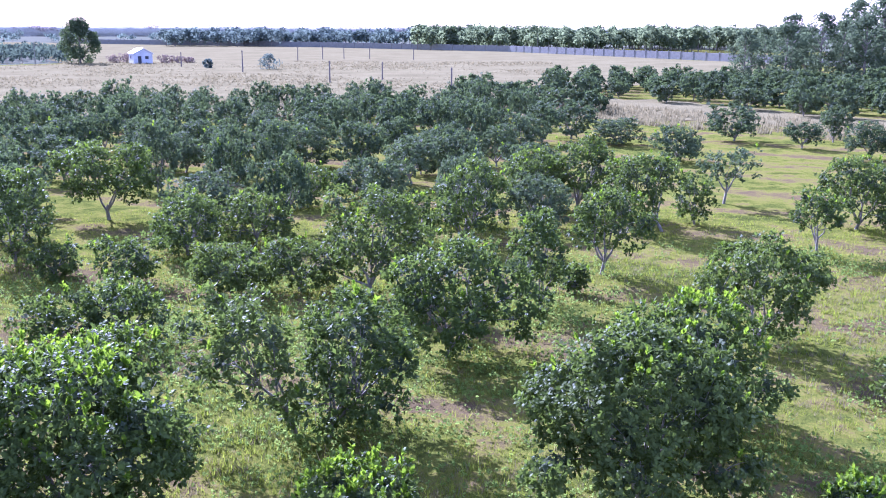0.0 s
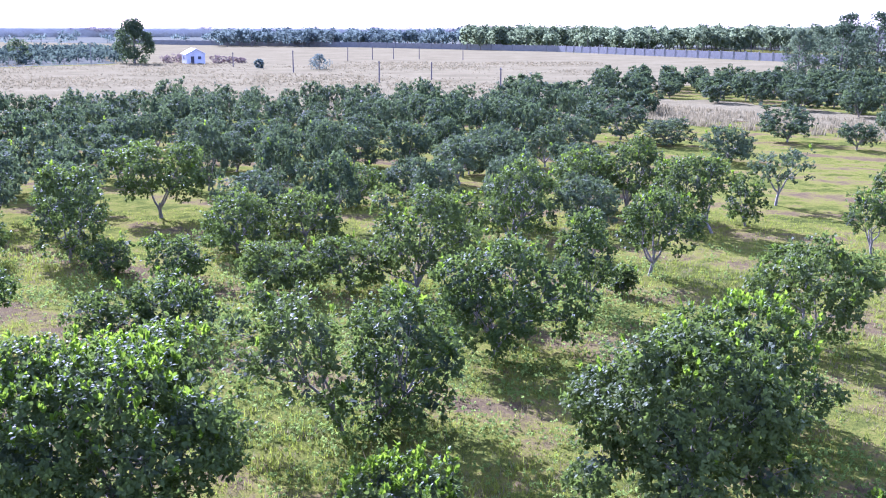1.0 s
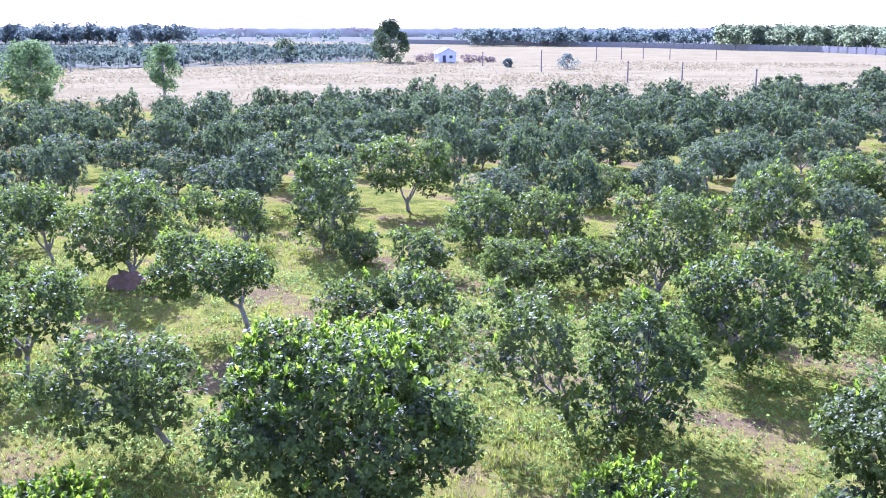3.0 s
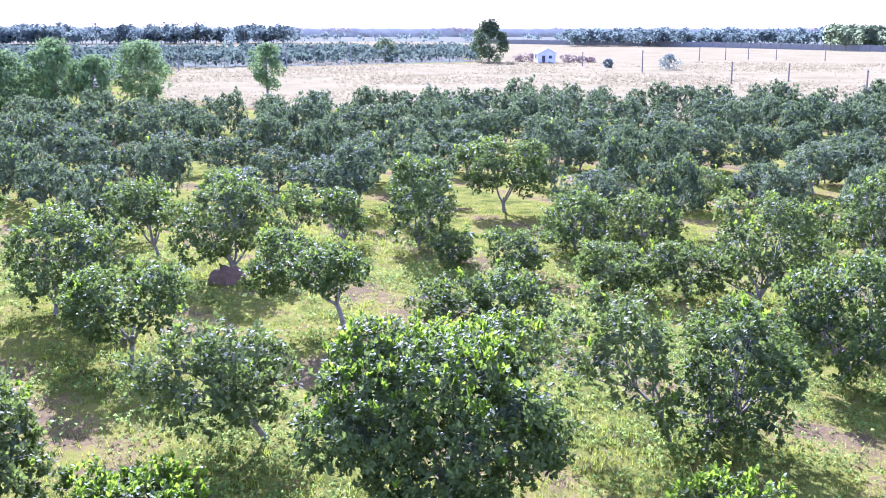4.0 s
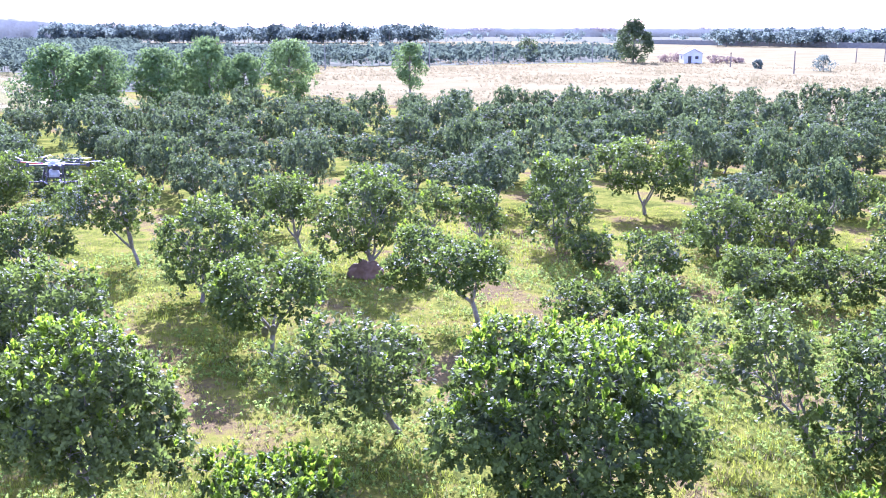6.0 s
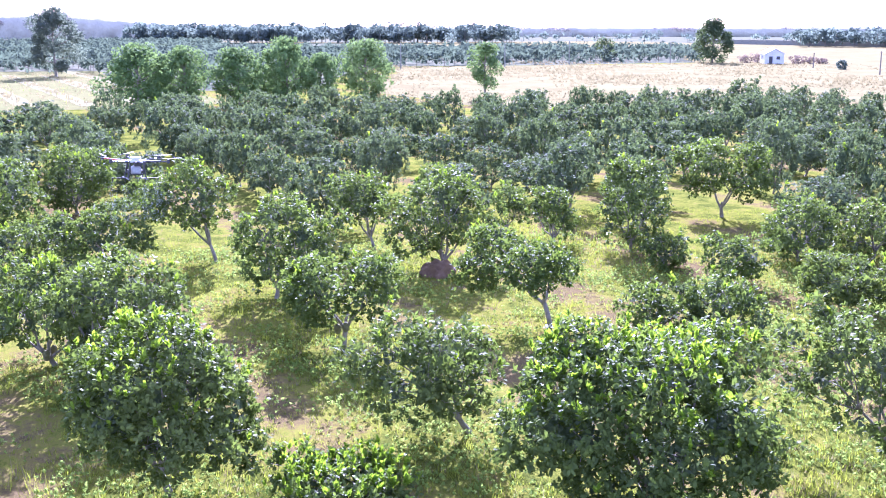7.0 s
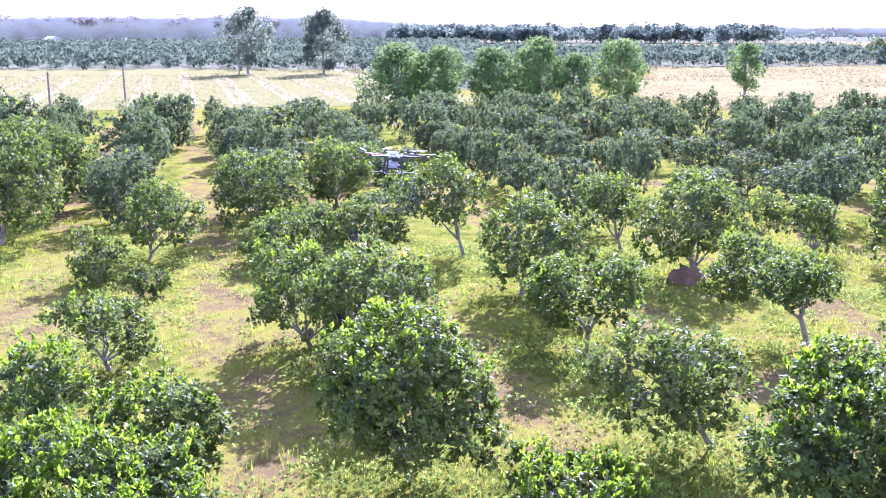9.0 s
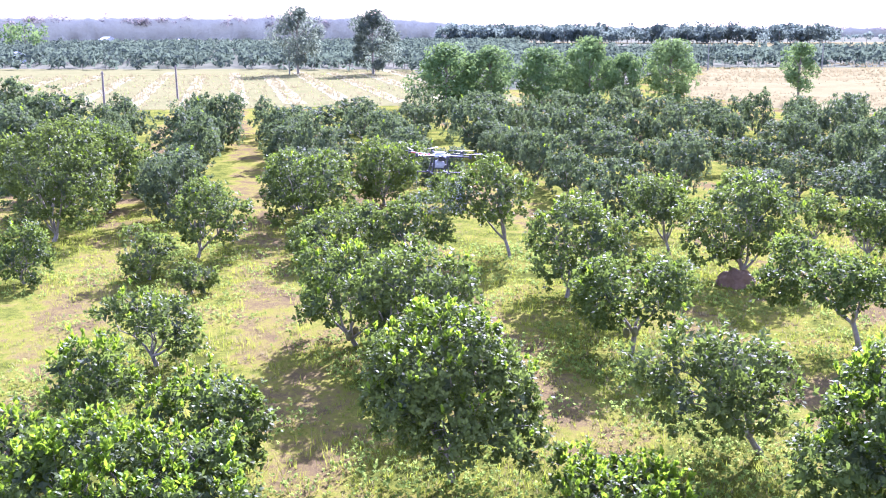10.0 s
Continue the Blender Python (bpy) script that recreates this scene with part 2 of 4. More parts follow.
def leaves(rng, tips, axes, per, length, width, detail, spread=(0.6, 1.5)):
    """Whorls of leaves at shoot tips. Returns vertices and faces."""
    p = np.repeat(tips, per, axis=0)
    ax = np.repeat(unit(axes), per, axis=0)
    k = len(p)
    ref = unit(np.cross(ax, unit(rng.normal(size=(k, 3)))))
    tilt = rng.uniform(*spread, k)[:, None]
    d = unit(ax * np.cos(tilt) + ref * np.sin(tilt) + np.array((0, 0, -0.08)))
    s = unit(np.cross(d, ax + rng.normal(size=(k, 3)) * 0.25))
    up = np.cross(s, d)
    L = (length * rng.uniform(0.65, 1.25, k))[:, None]
    W = (width * rng.uniform(0.75, 1.2, k))[:, None]
    p = p + ax * rng.uniform(-0.10, 0.03, k)[:, None] * (length / 0.16)
    if detail == 2:
        rows = [p, p + d * L * 0.33 + s * W * 0.46 + up * W * 0.14, p + d * L * 0.33 - s * W * 0.46 + up * W * 0.14,
                p + d * L * 0.72 + s * W * 0.42 + up * W * 0.08, p + d * L * 0.72 - s * W * 0.42 + up * W * 0.08, p + d * L - up * L * 0.10]
        cells = [[0, 1, 2], [2, 1, 3], [2, 3, 4], [4, 3, 5]]
    elif detail == 1:
        rows = [p, p + d * L * 0.55 + s * W * 0.5 + up * W * 0.12, p + d * L, p + d * L * 0.55 - s * W * 0.5 + up * W * 0.12]
        cells = [[0, 1, 2], [0, 2, 3]]
    else:
        rows = [p, p + d * L * 0.9 + s * W * 0.55, p + d * L * 0.7 - s * W * 0.6]
        cells = [[0, 1, 2]]
    v = np.stack(rows, 1).reshape(-1, 3)
    i = np.arange(k)[:, None] * len(rows)
    f = np.concatenate([i + c for c in cells], 1).reshape(-1, 3)
    return v, f


QUALITY = {"close": (34, 0.145, 0.074, 7, 2), "near": (20, 0.155, 0.091, 6, 1), "mid": (10.2, 0.186, 0.142, 6, 0), "far": (5.4, 0.235, 0.195, 6, 0), "block": (2.8, 0.34, 0.29, 6, 0)}


def orchard_tree(seed, quality, height=4.0, width=4.6, base=0.08, lean=(0.0, 0.0), habit="round", fruit=0):
    """A jackfruit tree: short forked trunk, limbs into each bough of the crown, leaves in whorls at the shoot tips.
    base: where the crown begins, as a share of the height. lean: how far the crown hangs off the foot of the trunk.
    habit: round (dense), fresh (dense, with many new shoots), bush (low and bright), open (separate boughs), thin (few leaves)."""
    rng = np.random.default_rng(seed)
    per_area, leaf_len, leaf_w, per, detail = QUALITY[quality]
    fine = quality in ("close", "near")
    loose = habit in ("open", "thin")
    tree = new("jackfruit_tree")
    height, width = height - 0.12, width * 0.96  # the shoots reach a little past the boughs
    lo = base * height
    uneven = rng.uniform(0.9, 1.1)
    half = np.array((width / 2 * uneven, width / 2 / uneven, (height - lo) / 2))
    centre = np.array((lean[0], lean[1], lo + half[2]))
    # boughs: rounded masses of shoots round the middle of the crown
    count = {"open": 9, "thin": 8}.get(habit, 15 if width > 3 else 10)
    k = np.arange(count)
    g = 0.93 - (1.62 if base > 0.12 else 1.84) * (k + 0.3) / count
    ang = k * 2.39996 + rng.uniform(-0.5, 0.5, count) + seed
    flat = np.sqrt(1 - np.where(g < 0, 0.55 * g, g) ** 2)
    way = np.stack([np.cos(ang) * flat, np.sin(ang) * flat, g], 1) + rng.normal(size=(count, 3)) * 0.1
    share = rng.uniform(0.24, 0.48, count) if not loose else rng.uniform(0.28, 0.42, count)
    girth = share[:, None] * half * np.array((1.08, 1.08, 1.0))
    girth[:, 2] = np.maximum(girth[:, 2], girth[:, 0] * 0.55)
    mid = centre + way * half * (1.0 - share * rng.uniform(0.78, 1.0, count))[:, None] * rng.uniform(0.76, 1.14, count)[:, None]
    mid = mid + rng.normal(size=mid.shape) * 0.035 * width
    mid[:, 2] = np.clip(mid[:, 2], lo + girth[:, 2] * (0.75 if loose else 0.6), height - girth[:, 2] * 0.92)
    if not loose:
        core = np.array((0.62, 0.62, 0.72)) * half
        mid, girth = np.concatenate([mid, [centre]]), np.concatenate([girth, [core]])
    # trunk and limbs
    tv, tf = [], []
    fork = np.array((lean[0] * 0.22 + rng.uniform(-0.12, 0.12), lean[1] * 0.22 + rng.uniform(-0.12, 0.12), max(0.35, lo * 0.62)))
    sides = 8 if fine else 5
    r0 = 0.03 + 0.0125 * width
    tube([(0, 0, -0.25), (0.0, 0.0, 0.05), fork * (0.4, 0.55, 0.5), fork, fork + (0.03, 0, 0.3)], [r0 * 1.5, r0 * 1.15, r0, r0 * 0.9, r0 * 0.45], sides, tv, tf)
    mains = 3 if loose else 5
    turn0 = rng.uniform(0, 6.28)
    ends = mid[:count]
    sector = ((np.arctan2(ends[:, 1] - fork[1], ends[:, 0] - fork[0]) - turn0) % 6.2832 / 6.2832 * mains).astype(int)
    for m in range(mains):
        own = ends[sector == m]
        if not len(own):
            continue
        elbow = fork * 0.5 + own.mean(axis=0) * 0.5 + rng.normal(size=3) * 0.12
        elbow[2] = min(elbow[2], fork[2] + 0.45 * (own[:, 2].mean() - fork[2]))
        tube([fork - (0, 0, 0.06), fork * 0.6 + elbow * 0.4 + rng.normal(size=3) * 0.06, elbow], [r0 * 0.72, r0 * 0.6, r0 * 0.42], max(4, sides - 2), tv, tf)
        for c in own:
            bend = elbow * 0.5 + c * 0.5 + rng.normal(size=3) * 0.1
            tube([elbow - (elbow - fork) * 0.06, bend, c], [r0 * 0.4, r0 * 0.26, r0 * 0.09], max(3, sides - 4), tv, tf)
            if fine:
                for _ in range(3):
                    e = c + unit(rng.normal(size=3) + (0, 0, 0.2)) * 0.16 * width
                    tube([bend * 0.4 + c * 0.6, (bend * 0.3 + c * 0.3 + e * 0.4) + (0, 0, 0.05), e], [r0 * 0.18, r0 * 0.12, r0 * 0.05], 3, tv, tf)
    trunk = new("trunk", mesh_of("trunk", tv, tf, [BARK], smooth=True))
    trunk.parent = tree
    # shoots over the outside of every bough, in small clumps with gaps between them
    clump = 5 if fine else 4
    thick = {"open": 1.6, "thin": 0.55}.get(habit, 1.0)
    spots, normals, depth = [], [], []
    for c, s in zip(mid, girth):
        area = 4 * math.pi * ((s[0] * s[1] + 2 * s[0] * s[2]) / 3)
        n = max(5, int(area * per_area * thick / clump))
        d = unit(rng.normal(size=(n, 3)) + 0.35 * unit(c - centre + (0, 0, 0.01)) + np.array((0, 0, 0.12)))
        r = np.where(rng.uniform(size=n) < 0.82, rng.uniform(0.86, 1.05, n), rng.uniform(0.5, 0.86, n))
        r = r + (rng.uniform(size=n) < 0.16) * rng.uniform(0.0, 0.22, n)
        q = c + d * s * r[:, None]
        inner = np.ones(n, bool)
        for c2, s2 in zip(mid, girth):
            if c2 is not c:
                inner &= (((q - c2) / s2) ** 2).sum(axis=1) > 0.62
        spots.append(q[inner]); normals.append(unit(d[inner] / s)); depth.append(r[inner])
    q, normal, depth = np.concatenate(spots), np.concatenate(normals), np.concatenate(depth)
    droop = np.clip(-normal[:, 2] - 0.05, 0, 1) * rng.uniform(0, 1, len(q)) ** 2 * 0.4
    q[:, 2] -= droop
    q, normal, depth = np.repeat(q, clump, axis=0), np.repeat(normal, clump, axis=0), np.repeat(depth, clump)
    q = q + rng.normal(size=q.shape) * np.array((0.13, 0.13, 0.10))
    q[:, 2] = np.maximum(q[:, 2], lo * 0.75 + rng.uniform(0.1, 0.35, len(q)))
    axes = normal * 0.9 + np.array((0, 0, 0.4)) + rng.normal(size=q.shape) * 0.3
    # new shoots stand up from the sunny tops of the boughs
    top = np.clip((q[:, 2] - (lo + 0.35 * (height - lo))) / (0.45 * (height - lo)), 0, 1)
    facing = np.clip(normal[:, 2] * 1.6 - 0.1, 0, 1) * (depth > 0.84)
    patch = 0.5 + 0.5 * np.sin(q[:, 0] * 1.9 + seed) * np.sin(q[:, 1] * 1.7 + 2.0 * seed)
    lush = {"fresh": 0.36, "bush": 0.62, "round": 0.09, "open": 0.08, "thin": 0.06}[habit] * {"close": 1.0, "near": 0.6, "mid": 0.15, "far": 0.0, "block": 0.0}[quality]
    chance = np.clip(lush * facing * (0.25 + 0.75 * top) * (0.35 + patch), 0, 0.9)
    if habit == "bush":
        chance = np.clip(chance + 0.05, 0, 0.92)
    shoot = rng.uniform(size=len(q)) < chance
    old, young = ~shoot, shoot
    v, f = leaves(rng, q[old], axes[old], per, leaf_len, leaf_w, detail, (0.55, 1.4) if fine else (0.8, 1.45))
    mi = np.zeros(len(f), int)
    if young.any():
        up = axes[young] * 0.5 + np.array((0, 0, 0.9))
        rise = np.array((0, 0, 1.0)) * rng.uniform(0.0, 0.22, size=(int(young.sum()), 1))
        v2, f2 = leaves(rng, q[young] + rise, up, per, leaf_len * 1.12, leaf_w * 1.05, detail, (0.15, 0.85))
        v, f, mi = np.concatenate([v, v2]), np.concatenate([f, f2 + len(v)]), np.concatenate([mi, np.ones(len(f2), int)])
    # larger fill leaves deep inside the boughs, their colour darkened as inner shade
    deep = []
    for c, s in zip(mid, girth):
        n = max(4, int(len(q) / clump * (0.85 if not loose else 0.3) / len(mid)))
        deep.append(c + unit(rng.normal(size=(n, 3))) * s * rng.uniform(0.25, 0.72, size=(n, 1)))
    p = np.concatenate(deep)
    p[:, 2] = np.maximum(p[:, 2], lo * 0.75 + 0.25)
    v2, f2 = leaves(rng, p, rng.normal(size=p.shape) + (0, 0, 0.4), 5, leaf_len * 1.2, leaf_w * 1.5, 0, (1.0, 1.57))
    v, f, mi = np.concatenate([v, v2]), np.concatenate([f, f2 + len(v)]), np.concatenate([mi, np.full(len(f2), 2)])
    crown = new("crown", mesh_of("crown", v, f, [LEAF if fine else FAR_LEAF, YOUNG, INNER_SHADE_LEAF], mi))
    crown.parent = tree
    for j in range(fruit):
        bm = bmesh.new()
        bmesh.ops.create_icosphere(bm, subdivisions=2, radius=0.13, matrix=Matrix.Diagonal((0.85, 0.85, 1.35, 1)))
        for vert in bm.verts:
            vert.co *= 1 + 0.05 * noise.noise(vert.co * 9 + Vector((j, seed, 0)))
        fo = part("jackfruit", bm, FRUIT, tree, "ripe green-brown jackfruit")
        fa = rng.uniform(0, 6.3)
        fo.location = (fork[0] * 0.7 + math.cos(fa) * 0.24, fork[1] * 0.7 + math.sin(fa) * 0.24, max(0.45, lo * 0.62 + 0.12 * j))
    return tree


# ---- the ground ----
def sheet(name, corners, z, mat, step=None, rough=0.0, label="", category="", seed=0):
    """A flat piece of ground with the given outline, its edge broken up."""
    rng = random.Random(seed)
    pts = []
    n = len(corners)
    for i in range(n):
        a, b = Vector(corners[i]), Vector(corners[(i + 1) % n])
        k = max(1, int((b - a).length / (step or 1e9)))
        for j in range(k):
            p = a.lerp(b, j / k)
            pts.append((p.x + rng.uniform(-rough, rough), p.y + rng.uniform(-rough, rough)))
    bm = bmesh.new()
    bm.faces.new([bm.verts.new((x, y, z)) for x, y in pts])
    bmesh.ops.triangulate(bm, faces=bm.faces[:])
    me = bpy.data.meshes.new(name)
    bm.to_mesh(me); bm.free()
    me.materials.append(mat)
    return tagged(new(name, me), label, category, kind="structure")


def build_ground():
    rings = [0, 6, 12, 18, 24, 30, 36, 43, 50, 60, 72, 86, 105, 130, 170, 230, 330, 500, 900, 1800, 4600]
    verts, faces, seg = [(0, 0, 0)], [], 96
    for r in rings[1:]:
        for k in range(seg):
            a = 2 * math.pi * k / seg
            x, y = r * math.cos(a), r * math.sin(a)
            z = 0.10 * noise.noise(Vector((x * 0.12, y * 0.12, 0))) if r < 110 else 0.0
            verts.append((x, y, z))
    for k in range(seg):
        faces.append((0, 1 + k, 1 + (k + 1) % seg))
    for i in range(len(rings) - 2):
        for k in range(seg):
            a, b = 1 + i * seg + k, 1 + i * seg + (k + 1) % seg
            faces.append((a, a + seg, b + seg, b))
    ob = new("ground", mesh_of("ground", verts, faces, [ORCHARD_GROUND], smooth=True))
    tagged(ob, "flat orchard ground of patchy green and dry grass", "ground", kind="structure")


build_ground()
sheet("meadow", [(31, 113), (5, 118), (-35, 116), (-72, 112), (-96, 127), (-152, 205), (-99, 272), (-140, 360), (-420, 500), (-300, 640), (-60, 505), (27, 430), (93, 302), (76, 240), (20, 165)],
      0.02, STRAW_GROUND, 9, 2.0, "wide dry straw-coloured meadow behind the orchard", "field", 1)
sheet("dry_strip", [(8, 140), (24, 118), (42, 96), (62, 84), (70, 92), (46, 118), (30, 146)], 0.03, STRAW_GROUND, 5, 1.5, "strip of tall dry grass between orchard blocks", "field", 2)

ROW = Vector((-0.885, 0.466))
ACROSS = Vector((0.466, 0.885))


def spot(u, v):
    """A place by metres along the planting rows and across them."""
    return ROW * u + ACROSS * v


def build_strips():
    corners = [spot(132, -84), spot(132, 40), spot(246, 42), spot(290, -100)]
    sheet("stubble_field", corners, 0.025, STUBBLE_GROUND, 8, 1.5, "mown green and straw field in strips", "field", 3)
    k = 0
    for v in np.arange(-82, 42, 7.0):
        rng = random.Random(int(v) + 200)
        a = 134 + rng.uniform(0, 6)
        b = 228 + rng.uniform(-8, 18)
        w = rng.uniform(0.9, 1.5)
        sheet("straw_strip", [spot(a, v - w), spot(b, v - w), spot(b, v + w), spot(a, v + w)], 0.05, PALE_STRAW, 3.0, 0.22, "strip of pale cut straw across the mown field", "field", 10 + k)
        k += 1


build_strips()


# ---- the orchard ----
LABEL = {"round": "dense dark-green jackfruit tree with low leafy skirt on grass", "fresh": "dense dark-green jackfruit tree topped with bright new shoots", "open": "open jackfruit tree with bare forked trunk and spreading crown", "thin": "thin-leaved jackfruit tree with bare branches showing", "bush": "low bushy jackfruit with bright green upright leaves"}
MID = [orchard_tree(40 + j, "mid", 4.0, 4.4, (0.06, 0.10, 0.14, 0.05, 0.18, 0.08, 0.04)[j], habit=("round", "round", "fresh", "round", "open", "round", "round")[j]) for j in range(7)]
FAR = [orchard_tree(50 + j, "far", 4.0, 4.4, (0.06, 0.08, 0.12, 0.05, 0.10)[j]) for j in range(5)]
BLOCK = [orchard_tree(56 + j, "block", 4.0, 4.4, 0.07) for j in range(4)]
used, planted = set(), []
plant_rng = random.Random(5)


def plant(model, x, y, h, w, label, group):
    """Stands a tree of the fill at x, y; the models are 4 m high and 4.4 m wide."""
    m = pose(x, y, 0, plant_rng.uniform(-2, 2), plant_rng.uniform(-2, 2), plant_rng.uniform(0, 360))
    m = m @ Matrix.Diagonal((w / 4.4, w / 4.4, h / 4.0, 1))
    if model.name in used:
        ob = copy_thing(model, m @ Matrix.Diagonal((1 / model.scale.x, 1 / model.scale.y, 1 / model.scale.z, 1)))
    else:
        ob = model
        ob.matrix_basis = m
        used.add(model.name)
    planted.append((x, y))
    return tagged(ob, label, "tree", group)


def plant_group(spots):
    """Trees grown one by one: place, height, width, where the crown begins, its lean, its habit."""
    for x, y, h, w, base, lean, habit in spots:
        d = math.hypot(x, y)
        if d > 80:
            plant(MID[len(planted) % 4] if d < 92 else FAR[len(planted) % 5], x, y, h, w, LABEL["round"], "orchard trees in rows")
            continue
        fruit = 2 if habit in ("fresh", "open") and h > 3 and d < 32 else 0
        ob = orchard_tree(200 + len(planted), "close" if d < 23 else "near" if d < 60 else "mid", h, w, base, lean, habit, fruit)
        ob.matrix_basis = pose(x, y, 0)
        tagged(ob, LABEL[habit], "tree", "orchard trees in rows")
        planted.append((x, y))


plant_group([
    (-1.8, 19.2, 1.5, 2.6, 0.02, (0.0, 0.0), "bush"), (-13.0, 15.5, 1.1, 3.2, 0.02, (0.0, 0.0), "bush"), (-18.0, 7.1, 2.8, 4.5, 0.02, (0.1, 0.1), "bush"),
    (4.2, 20.0, 4.2, 4.4, 0.08, (-0.1, -0.0), "round"), (-7.4, 19.0, 3.9, 5.6, 0.24, (-0.3, -0.1), "fresh"),
    (-16.5, 14.05, 3.85, 4.1, 0.2, (0.05, 0.1), "fresh"), (8.8, 20.0, 0.7, 1.2, 0.02, (0.0, 0.0), "bush"),
    (-20.0, 9.8, 2.7, 2.7, 0.05, (0.0, 0.0), "fresh"), (-22.6, 6.4, 2.1, 2.1, 0.03, (0.0, 0.0), "bush"),
    (-2.8, 23.9, 3.9, 3.7, 0.06, (0.6, 0.3), "round"), (-3.6, 23.8, 4.2, 2.8, 0.30, (-1.2, -0.5), "round"),
    (-12.9, 20.5, 3.2, 3.8, 0.28, (-0.7, -0.9), "round"), (6.5, 24.9, 3.6, 4.2, 0.06, (-0.1, -0.0), "fresh"),
])
plant_group([
    (-24.3, 8.9, 2.7, 2.6, 0.05, (-0.0, -0.0), "bush"), (12.4, 25.9, 1.5, 1.8, 0.03, (0.0, 0.0), "round"),
    (-22.9, 17.6, 3.85, 4.4, 0.06, (0.3, 0.4), "round"), (0.2, 30.2, 3.9, 4.3, 0.10, (0.2, 0.0), "round"),
    (-28.3, 12.4, 2.4, 3.0, 0.20, (-0.0, -0.0), "round"), (-20.0, 24.3, 3.1, 4.2, 0.32, (-0.0, -0.0), "open"),
    (-25.9, 18.0, 3.6, 3.7, 0.05, (-0.1, -0.1), "fresh"), (-12.0, 30.7, 2.1, 2.7, 0.04, (0.0, 0.0), "round"),
    (10.0, 31.4, 3.7, 4.2, 0.14, (0.2, 0.0), "open"), (-10.1, 31.5, 2.2, 2.8, 0.04, (0.0, 0.0), "round"),
    (-15.6, 29.9, 3.3, 4.2, 0.42, (-1.0, -0.4), "open"), (3.6, 35.7, 3.9, 2.2, 0.10, (-0.2, -0.0), "round"),
])
plant_group([
    (-25.8, 27.5, 4.0, 4.2, 0.16, (0.3, 0.3), "round"), (-2.7, 37.9, 4.3, 4.2, 0.06, (0.0, 0.0), "round"),
    (5.1, 38.0, 1.2, 1.1, 0.05, (0.0, 0.0), "round"), (-8.0, 37.7, 2.2, 3.3, 0.05, (0.0, 0.0), "round"),
    (-5.5, 38.3, 2.2, 3.1, 0.05, (0.0, 0.0), "round"), (-35.3, 17.0, 1.4, 1.5, 0.03, (0.0, 0.0), "round"),
    (-12.3, 38.7, 2.3, 2.8, 0.05, (0.0, 0.0), "round"), (6.6, 41.1, 3.7, 3.2, 0.28, (0.2, 0.0), "round"),
    (-23.3, 34.7, 4.5, 4.6, 0.14, (0.1, 0.0), "round"), (-38.5, 16.7, 2.3, 2.4, 0.03, (0.0, 0.0), "round"),
    (-33.7, 26.0, 3.2, 3.9, 0.05, (0.0, 0.0), "round"), (-40.9, 12.6, 2.7, 2.4, 0.03, (0.0, 0.0), "round"),
])
plant_group([
    (-15.5, 39.9, 1.7, 2.0, 0.04, (0.0, 0.0), "round"), (-32.1, 30.5, 4.4, 3.8, 0.30, (-0.9, -0.6), "round"),
    (-36.9, 24.5, 2.4, 4.2, 0.04, (0.0, 0.0), "round"), (-41.0, 20.1, 3.5, 3.4, 0.16, (0.4, 0.5), "round"),
    (-11.3, 44.4, 3.1, 3.4, 0.06, (0.1, 0.0), "round"), (-28.0, 36.3, 3.7, 3.1, 0.26, (-0.6, -0.4), "round"),
    (-18.1, 42.3, 4.5, 3.2, 0.06, (0.0, 0.0), "round"), (1.0, 46.9, 4.1, 3.6, 0.12, (0.3, 0.0), "round"),
    (-21.8, 41.7, 3.0, 2.6, 0.10, (0.0, 0.0), "round"), (-1.3, 47.1, 2.5, 2.4, 0.06, (0.0, 0.0), "round"),
    (-8.7, 46.8, 2.7, 3.5, 0.06, (0.0, 0.0), "round"), (16.9, 45.0, 3.0, 2.4, 0.30, (-0.1, -0.0), "round"),
])
plant_group([
    (-24.4, 42.1, 2.8, 1.6, 0.25, (0.1, 0.0), "round"), (-43.4, 27.1, 4.1, 4.2, 0.04, (0.0, 0.0), "round"),
    (-48.7, 16.5, 5.8, 5.4, 0.04, (0.0, 0.0), "round"), (11.0, 50.3, 4.2, 3.7, 0.20, (-0.9, -0.0), "round"),
    (13.1, 52.2, 2.9, 2.3, 0.08, (0.0, 0.0), "round"), (21.1, 51.1, 4.1, 4.2, 0.08, (0.0, 0.0), "round"),
    (-17.5, 52.8, 4.5, 5.3, 0.2, (-0.2, -0.0), "open"), (7.3, 55.7, 4.3, 3.8, 0.16, (0.7, 0.0), "round"),
    (5.1, 56.5, 3.5, 3.6, 0.08, (0.0, 0.0), "round"), (-43.7, 36.6, 2.5, 2.4, 0.05, (0.0, 0.0), "round"),
    (-7.9, 56.9, 2.5, 3.6, 0.05, (0.0, 0.0), "round"), (-46.8, 34.5, 3.7, 4.8, 0.05, (0.1, 0.1), "round"),
])
